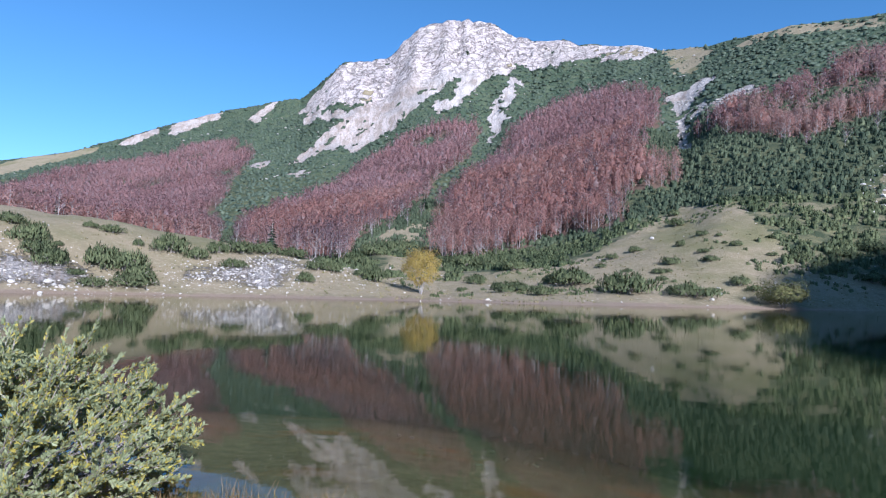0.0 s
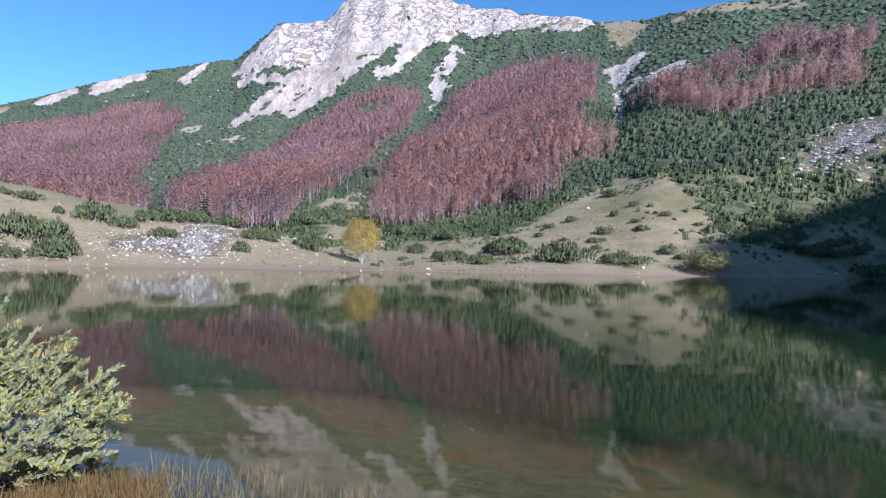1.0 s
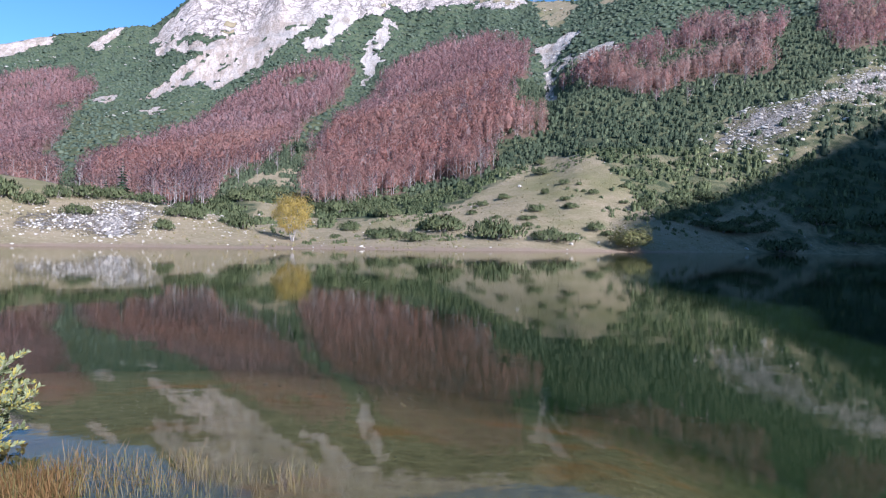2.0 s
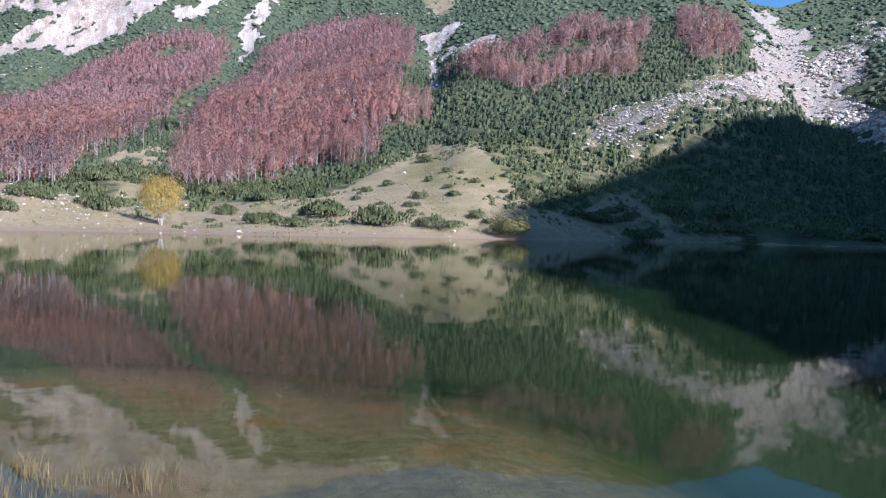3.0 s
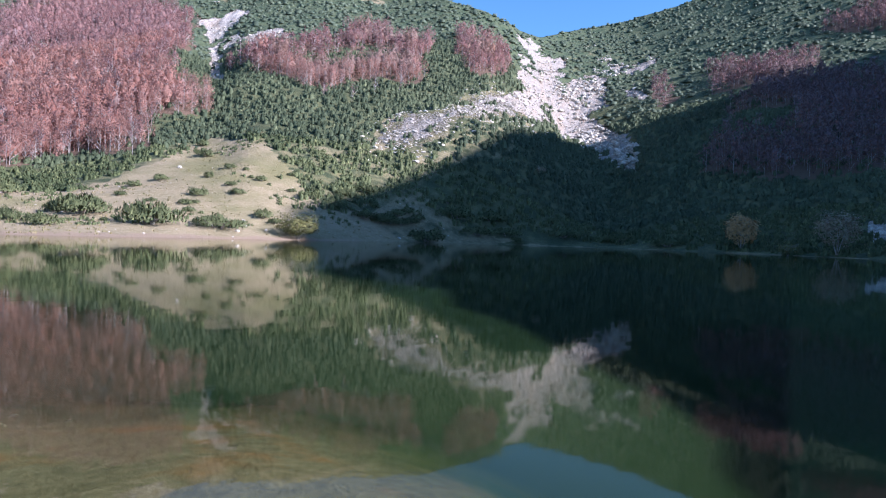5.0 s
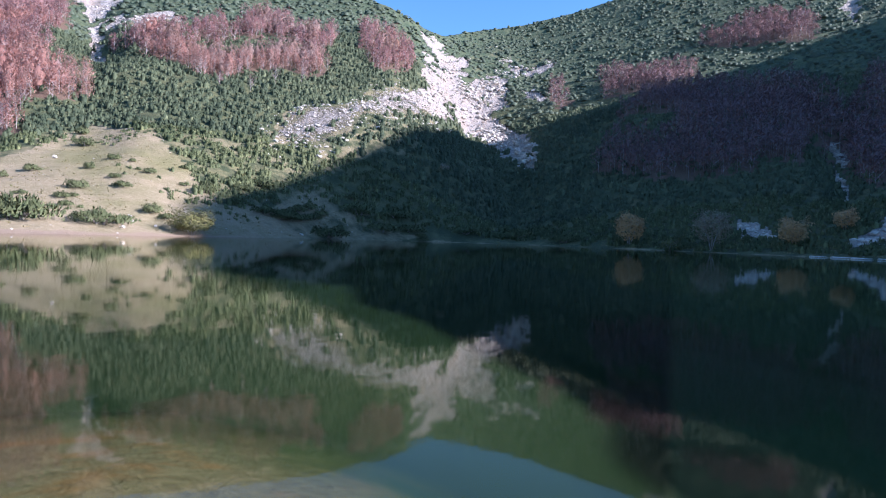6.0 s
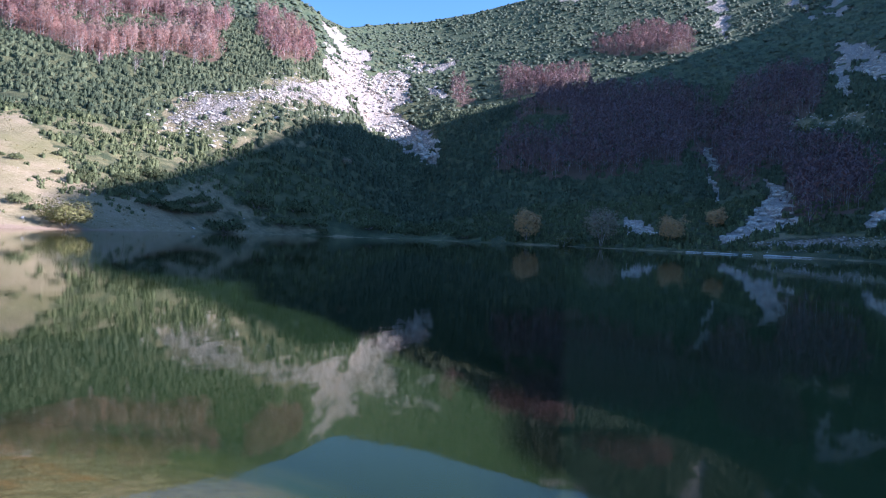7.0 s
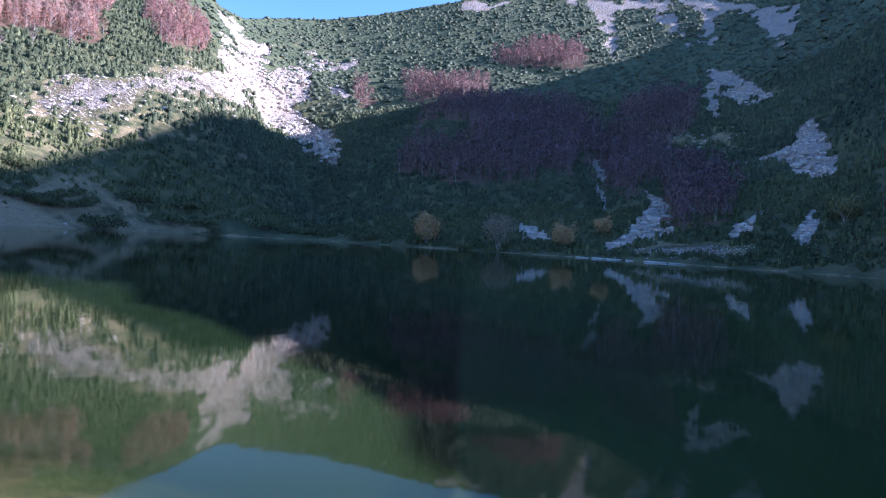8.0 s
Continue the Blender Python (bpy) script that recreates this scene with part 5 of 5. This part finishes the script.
# pale bare beeches standing out along the lower edge of the woods
bare_kinds = []
for k in range(4):
    s = tree_shape(np.random.default_rng(60 + k), 9 + k, 150, 0.45, 14, spread=0.24, low=0.25, stout=0.75, airy=1.0)
    (v, f, m), way = s.arrays(), s.normals()
    root = tagged(new("bare_beech"), "tall pale leafless beech at the wood's edge", "beech", "pale beeches at the wood's edge")
    part("trunk", Shape().add(v, f[m == 0]).mesh("beech_trunk", [M_BARK]), root)
    part("crown", Shape().add(v, f[m == 1], 0, way).mesh("beech_twigs", [M_BARE]), root)
    bare_kinds.append(root)
spots = [(-112, 217), (-104, 221), (-97, 214), (-92, 219), (-88, 212), (-84, 216), (-80, 222), (-76, 214), (-66, 220), (-58, 216), (-52, 219), (-47, 223), (-43, 221), (-40, 232), (-38, 252),
         (-33, 270), (-26, 280), (-18, 292), (-12, 308), (1, 199), (6, 195), (12, 197), (18, 198), (26, 204), (33, 207), (41, 212), (48, 213), (56, 196), (61, 206), (70, 224), (3, 230), (20, 240),
         (133, 212), (145, 209), (160, 213), (176, 215), (150, 225), (190, 228)]
for k, (px, py) in enumerate(spots):
    if k < 14:  # just behind the knoll
        px, py = px * 0.83, py * 0.83
    m = Matrix.LocRotScale((px, py, float(height_at(px, py)) - 0.2), Euler((0, 0, k * 1.7)), None)
    s = 0.75 + 0.3 * ((k * 37) % 10) / 10
    ob = bare_kinds[k] if k < 4 else copy_thing(bare_kinds[k % 4], m)
    ob.matrix_basis = m @ Matrix.Diagonal((s, s, s, 1))

# ---- stones ----
rocks = [rock_shape(rng, rng.uniform(0.5, 0.85)) for k in range(8)]
boulder_meshes = [rock_shape(rng, rng.uniform(0.55, 0.85), 3).mesh("boulder", [M_STONE]) for k in range(8)]
for k, (px, py, w) in enumerate(BOULDERS):
    w = 0.75 * min(w, 1.0 + 0.25 * w)
    ob = tagged(new("boulder", boulder_meshes[k % 8]), "pale grey limestone boulder lying on the slope", "boulder", "boulders round the lake")
    ob.matrix_basis = Matrix.LocRotScale((px, py, float(height_at(px, py)) + w * 0.1), Euler((0.2 * (k % 3), 0.15 * (k % 4), k * 1.9)), (w * 0.55, w * 0.5, w * 0.5))

x, y, a, r = scatter(rng, 80, 150, 0.46)
st = rng.uniform(0, 1, len(x)) < stoniness(x, y) * np.clip(0.6 + 0.9 * fbm(x / 7, y / 7, 3), 0, 1)
x, y = x[st], y[st]
w = 0.06 + 0.26 * rng.uniform(0, 1, len(x)) ** 3.4
spread_over("scree_stones", rocks, placed(rng, x, y, w, w, 0.0), [M_STONE], "white limestone rubble on the lakeside bank", "stones")

x, y, a, r = scatter(rng, 90, 430, 1.6)
st = (inside(x, y, ROCK, 1.2) & (rng.uniform(0, 1, len(x)) < 0.6)) | ((r > 160) & (rng.uniform(0, 1, len(x)) < stoniness(x, y) * np.clip(0.9 + 0.9 * fbm(x / 8, y / 8, 2), 0, 1)))
x, y, r = x[st], y[st], r[st]
w = np.where(inside(x, y, STONY, 3.5), 0.22 + 0.85 * rng.uniform(0, 1, len(x)) ** 3.0, 0.25 + 1.2 * rng.uniform(0, 1, len(x)) ** 4)
spread_over("fan_rubble", rocks, placed(rng, x, y, w, w * 0.8, np.where(inside(x, y, ROCK, 1.2), 1.0, 0.0)), [M_STONE], "broken limestone rubble on the scree fans", "stones")

x, y, a, r = scatter(rng, 160, 330, 0.95, 30, 60)
st = rng.uniform(0, 1, len(x)) < stoniness(x, y) * np.clip(0.45 + 1.1 * fbm(x / 6, y / 6, 3), 0, 1)
x, y = x[st], y[st]
w = 0.16 + 0.6 * rng.uniform(0, 1, len(x)) ** 3
spread_over("wing_rubble", rocks, placed(rng, x, y, w, w * 0.8, 0.0), [M_STONE], "white broken rubble strewn beside the scree gully", "stones")

# outcrops that break the eastern gully
x, y, a, r = scatter(rng, 170, 510, 1.9, 48, 66)
st = (inside(x, y, GULLY_CRAGS, 1.5) & (fbm(x / 9 + 3, y / 9, 3) > -0.12)) | (inside(x, y, ROCK, 1.2) & (rng.uniform(0, 1, len(x)) < 0.10))
x, y = x[st], y[st]
w = 0.5 + 1.7 * rng.uniform(0, 1, len(x)) ** 2.2
spread_over("gully_outcrops", rocks, placed(rng, x, y, w, w * 0.9, 0.1), [M_STONE], "jagged grey limestone outcrops breaking out of the scree gully", "rocks")

x, y, a, r = scatter(rng, 460, 760, 5.0, -40, 24)
st = ~inside(x, y, BEECH, 2.2) & (fbm(x / 26, y / 26, 3) > 0.2) & (rng.uniform(0, 1, len(x)) < 0.2)
x, y = x[st], y[st]
w = 0.6 + 1.5 * rng.uniform(0, 1, len(x)) ** 2.5
spread_over("slope_outcrops", rocks, placed(rng, x, y, w, w * 0.7, -0.9), [M_STONE], "white limestone knobs among the dwarf pine on the high slope", "rocks")

x, y, a, r = scatter(rng, 90, 340, 1.35, 62, 116)
st = inside(x, y, ROCK, 1.2) & (rng.uniform(0, 1, len(x)) < np.clip(0.75 + fbm(x / 6, y / 6, 2), 0, 1))
x, y, r = x[st], y[st], r[st]
w = 0.3 + 1.1 * rng.uniform(0, 1, len(x)) ** 2.5
spread_over("shaded_rubble", rocks, placed(rng, x, y, w, w * 0.8, 1.2 * np.clip((r - table(polar(x, y)[0], FAR_SHORE)) / 60, 0, 1) - 0.1), [M_STONE], "grey limestone rubble heaped on the shaded scree", "stones")

x, y, a, r = scatter(rng, 92, 230, 2.4)
gr = inside(x, y, GRASS) & (r > table(a, FAR_SHORE) + 1) & (rng.uniform(0, 1, len(x)) < np.where(a < -8, 0.34, 0.22))
x, y = x[gr], y[gr]
w = 0.07 + 0.26 * rng.uniform(0, 1, len(x)) ** 3
spread_over("meadow_stones", rocks, placed(rng, x, y, w, w * 0.8, 0.0), [M_STONE], "small white stones strewn over the meadow and shore", "stones")

# ---- tufts of dry grass on the meadow ----
def tuft_shape(rng, n, spread):
    s = Shape()
    for k in range(n):
        w = rng.uniform(0, 2 * math.pi)
        c = np.array((math.cos(w), math.sin(w), 0)) * spread * rng.uniform(0, 1)
        d = np.array((math.cos(w) * 0.35, math.sin(w) * 0.35, 1)) * rng.uniform(0.5, 1)
        side = np.array((-math.sin(w), math.cos(w), 0)) * 0.10
        s.add([c - side, c + side, c + d], [(0, 1, 2)])
    return s


x, y, a, r = scatter(rng, 92, 215, 1.7)
gr = (inside(x, y, GRASS) | (inside(x, y, HEATH) & (r < 215)) | ((a > 58) & (r < table(a, FAR_SHORE) + 26))) & (r > table(a, FAR_SHORE) + 2) & (fbm(x / 8, y / 8, 3) + rng.normal(0, 0.2, len(x)) > 0.0)
x, y = x[gr], y[gr]
h = rng.uniform(0.18, 0.5, len(x))
spread_over("meadow_grass", [tuft_shape(rng, 7, 0.9) for k in range(5)], placed(rng, x, y, h * 1.8, h, 0.02), [M_TUFT], "tufts of bleached autumn grass on the lakeside meadow", "grass")

# ---- driftwood on the far shore ----
def drift_log(x, y, turn, length, thick, seed):
    g = np.random.default_rng(seed)
    root = tagged(new("driftwood_log"), "bleached fallen tree trunk lying at the water's edge", "log")
    path = [(length * (t - 0.5), 0.05 * length * math.sin(3 * t + seed), 0.02 * g.uniform(-1, 1)) for t in np.linspace(0, 1, 10)]
    part("stem", Shape().add(*tube(path, [0.03] + [thick * (1.1 - 0.6 * t) for t in np.linspace(0, 1, 8)] + [0.02], 8)).mesh("log_stem", [M_DRIFT], True), root)
    for k in range(2):
        p = np.array(path[3 + 2 * k])
        q = p + np.array((0.8, g.choice((-1, 1)) * 0.35, g.uniform(0.02, 0.12))) * length * 0.12
        part("branch_stub", Shape().add(*tube([p, q], [thick * 0.3, thick * 0.12], 5)).mesh("log_branch", [M_DRIFT], True), root)
    root.matrix_basis = pose(x, y, 0.14, 0, 0, turn)


for k, (b, back, turn, length, thick) in enumerate(((86.0, 0.0, 80, 3.4, 0.12), (87.6, 0.6, 96, 4.0, 0.15), (88.9, -0.3, 84, 3.6, 0.16), (90.4, 0.9, 104, 2.6, 0.14), (92.6, -0.7, 87, 5.0, 0.2), (94.4, -0.3, 82, 3.6, 0.12))):
    d = float(table(b, FAR_SHORE)) + back
    drift_log(d * math.sin(radians(b)), d * math.cos(radians(b)), turn - 88 - b, length, thick, 90 + k)

# ---- the willow bush on the near shore ----
def willow(x, y, seed):
    g = np.random.default_rng(seed)
    root = tagged(new("willow_bush"), "bushy willow with grey-green and yellowing leaves over the water", "bush")
    root.location = (x, y, float(height_at(x, y)))
    wood, leaves = Shape(), []
    for k in range(330):
        w, q = g.uniform(0, 2 * math.pi), math.sqrt(g.uniform(0, 1))
        reach = 1.62 * q
        top = 1.36 * math.sqrt(max(1 - (reach / 1.75) ** 2, 0.04)) * g.uniform(0.10, 1.0) ** 0.65
        c, s = math.cos(w), math.sin(w)
        foot = np.array((c, s, 0)) * 0.35 * q
        tip = np.array((c * reach, s * reach, max(top, 0.12)))
        mid = foot * 0.4 + tip * 0.6 + (0, 0, -0.08)
        pts = [foot - (0, 0, 0.1), foot * 0.7 + mid * 0.3 + (0, 0, 0.1), mid, tip]
        wood.add(*tube(pts, [0.010, 0.008, 0.005, 0.002], 5), 0)
        for j in range(4):
            t = g.uniform(0.35, 0.95)
            b0 = mid + (tip - mid) * t
            b1 = b0 + np.array((c * 0.5, s * 0.5, 0.45)) * 0.12 + g.normal(0, 0.085, 3)
            wood.add(*tube([b0, b1], [0.004, 0.0015], 4), 0)
            leaves += [(b0, b1)] * 50
        leaves += [(mid, tip)] * 60
    for k in range(90):  # leafless twigs low over the water
        w = g.uniform(-1.5, 0.6)
        foot = np.array((math.cos(w), math.sin(w), 0)) * g.uniform(0.5, 0.9)
        tip = np.array((math.cos(w), math.sin(w), 0)) * g.uniform(1.05, 1.5) + (0, 0, g.uniform(0.06, 0.4))
        mid = (foot + tip) / 2 + g.normal(0, 0.09, 3) + (0, 0, 0.08)
        wood.add(*tube([foot, mid, tip], [0.005, 0.004, 0.0015], 4), 0)
        wood.add(*tube([mid, mid + (tip - mid) * 0.6 + g.normal(0, 0.1, 3)], [0.003, 0.001], 4), 0)
    n = len(leaves)
    p0, p1 = np.array([q[0] for q in leaves]), np.array([q[1] for q in leaves])
    t = g.uniform(0.05, 1.05, (n, 1))
    axis = p1 - p0
    axis /= np.linalg.norm(axis, axis=1)[:, None] + 1e-9
    out = np.cross(axis, g.normal(size=(n, 3)))
    out /= np.linalg.norm(out, axis=1)[:, None]
    d = axis * 0.75 + out * g.uniform(0.3, 1.0, (n, 1)) + (0, 0, 0.45)
    d /= np.linalg.norm(d, axis=1)[:, None]
    side = np.cross(d, g.normal(size=(n, 3)))
    side /= np.linalg.norm(side, axis=1)[:, None]
    up = np.cross(side, d)
    ln, wd = g.uniform(0.028, 0.054, (n, 1)), g.uniform(0.0068, 0.0120, (n, 1))
    base = p0 + (p1 - p0) * t
    v = np.stack([base, base + d * ln * 0.5 + side * wd + up * 0.004, base + d * ln, base + d * ln * 0.5 - side * wd + up * 0.004], 1).reshape(-1, 3)
    k = np.arange(n)[:, None] * 4
    f = np.concatenate([k + (0, 1, 2), k + (0, 2, 3)])
    part("wood", wood.mesh("willow_branches", [M_TWIG], True), root)
    part("foliage", Shape().add(v, f).mesh("willow_foliage", [M_WILLOW]), root)
    return root


willow(-3.52, 4.55, 21)


# ---- sedge in the shallows ----
def blades(g, n, a0, a1, r0, r1, h0, h1, clumps):
    s = Shape()
    seats = [(g.uniform(a0, a1), g.uniform(r0, r1)) for k in range(clumps)]
    v, f = [], []
    for k in range(n):
        b, d = seats[g.integers(0, clumps)]
        b, d = b + g.normal(0, 0.55), d + g.normal(0, 0.05)
        p = np.array((d * math.sin(radians(b)), d * math.cos(radians(b)), 0))
        p[2] = float(land(b, d)) - 0.03
        h = g.uniform(h0, h1) - min(p[2], 0)
        w = g.uniform(0, 2 * math.pi)
        lean = np.array((math.cos(w), math.sin(w), 0)) * h * g.uniform(0.05, 0.8)
        side = np.array((-math.sin(w), math.cos(w), 0)) * g.uniform(0.0016, 0.0035)
        m, t = p + lean * 0.35 + (0, 0, h * 0.55), p + lean + (0, 0, h)
        if g.uniform() < 0.35:  # broken over
            t = m + lean * 1.3 + np.array((math.cos(3 * w), math.sin(3 * w), g.uniform(-0.5, 0.5))) * h * 0.3
        q = len(v)
        v += [p - side, p + side, m + side * 0.8, m - side * 0.8, t]
        f += [(q, q + 1, q + 2), (q, q + 2, q + 3), (q + 3, q + 2, q + 4)]
    return s.add(v, f)


g = np.random.default_rng(31)
for name, args, label in (("sedge_tuft", (520, -25, -15, 4.2, 5.0, 0.02, 0.13, 30), "dry yellow and green sedge standing in shallow water"), ("sedge_tuft", (380, -16, -9, 4.0, 4.7, 0.02, 0.09, 30), "thin straw coloured sedge in the lake's shallows"),
                          ("sedge_tuft", (200, -9, 2, 3.9, 4.4, 0.01, 0.06, 34), "sparse dry sedge stalks in clear shallow water"), ("sedge_tuft", (3000, -31, -19, 4.1, 4.7, 0.04, 0.17, 60), "short brownish sedge on the muddy bank")):
    ob = tagged(new(name, blades(g, *args).mesh(name, [M_TUSSOCK if "muddy" in label else M_REED])), label, "sedge", "sedge on the near shore", "stuff")

# ---- stones on the lake bed in front ----
x, y, a, r = scatter(g, 2.6, 9, 0.22, -45, 14)
ok = (rng.uniform(0, 1, len(x)) < np.clip(0.05 + 0.7 * fbm(x / 2.5, y / 2.5, 2), 0, 1)) & (r > table(a, NEAR_SHORE))
x, y = x[ok], y[ok]
w = 0.015 + 0.05 * g.uniform(0, 1, len(x)) ** 3
spread_over("lake_bed_stones", rocks, placed(g, x, y, w, w * 0.6, 0.0), [M_BEDSTONE], "silt-covered stones on the bed of the clear shallows", "stones")
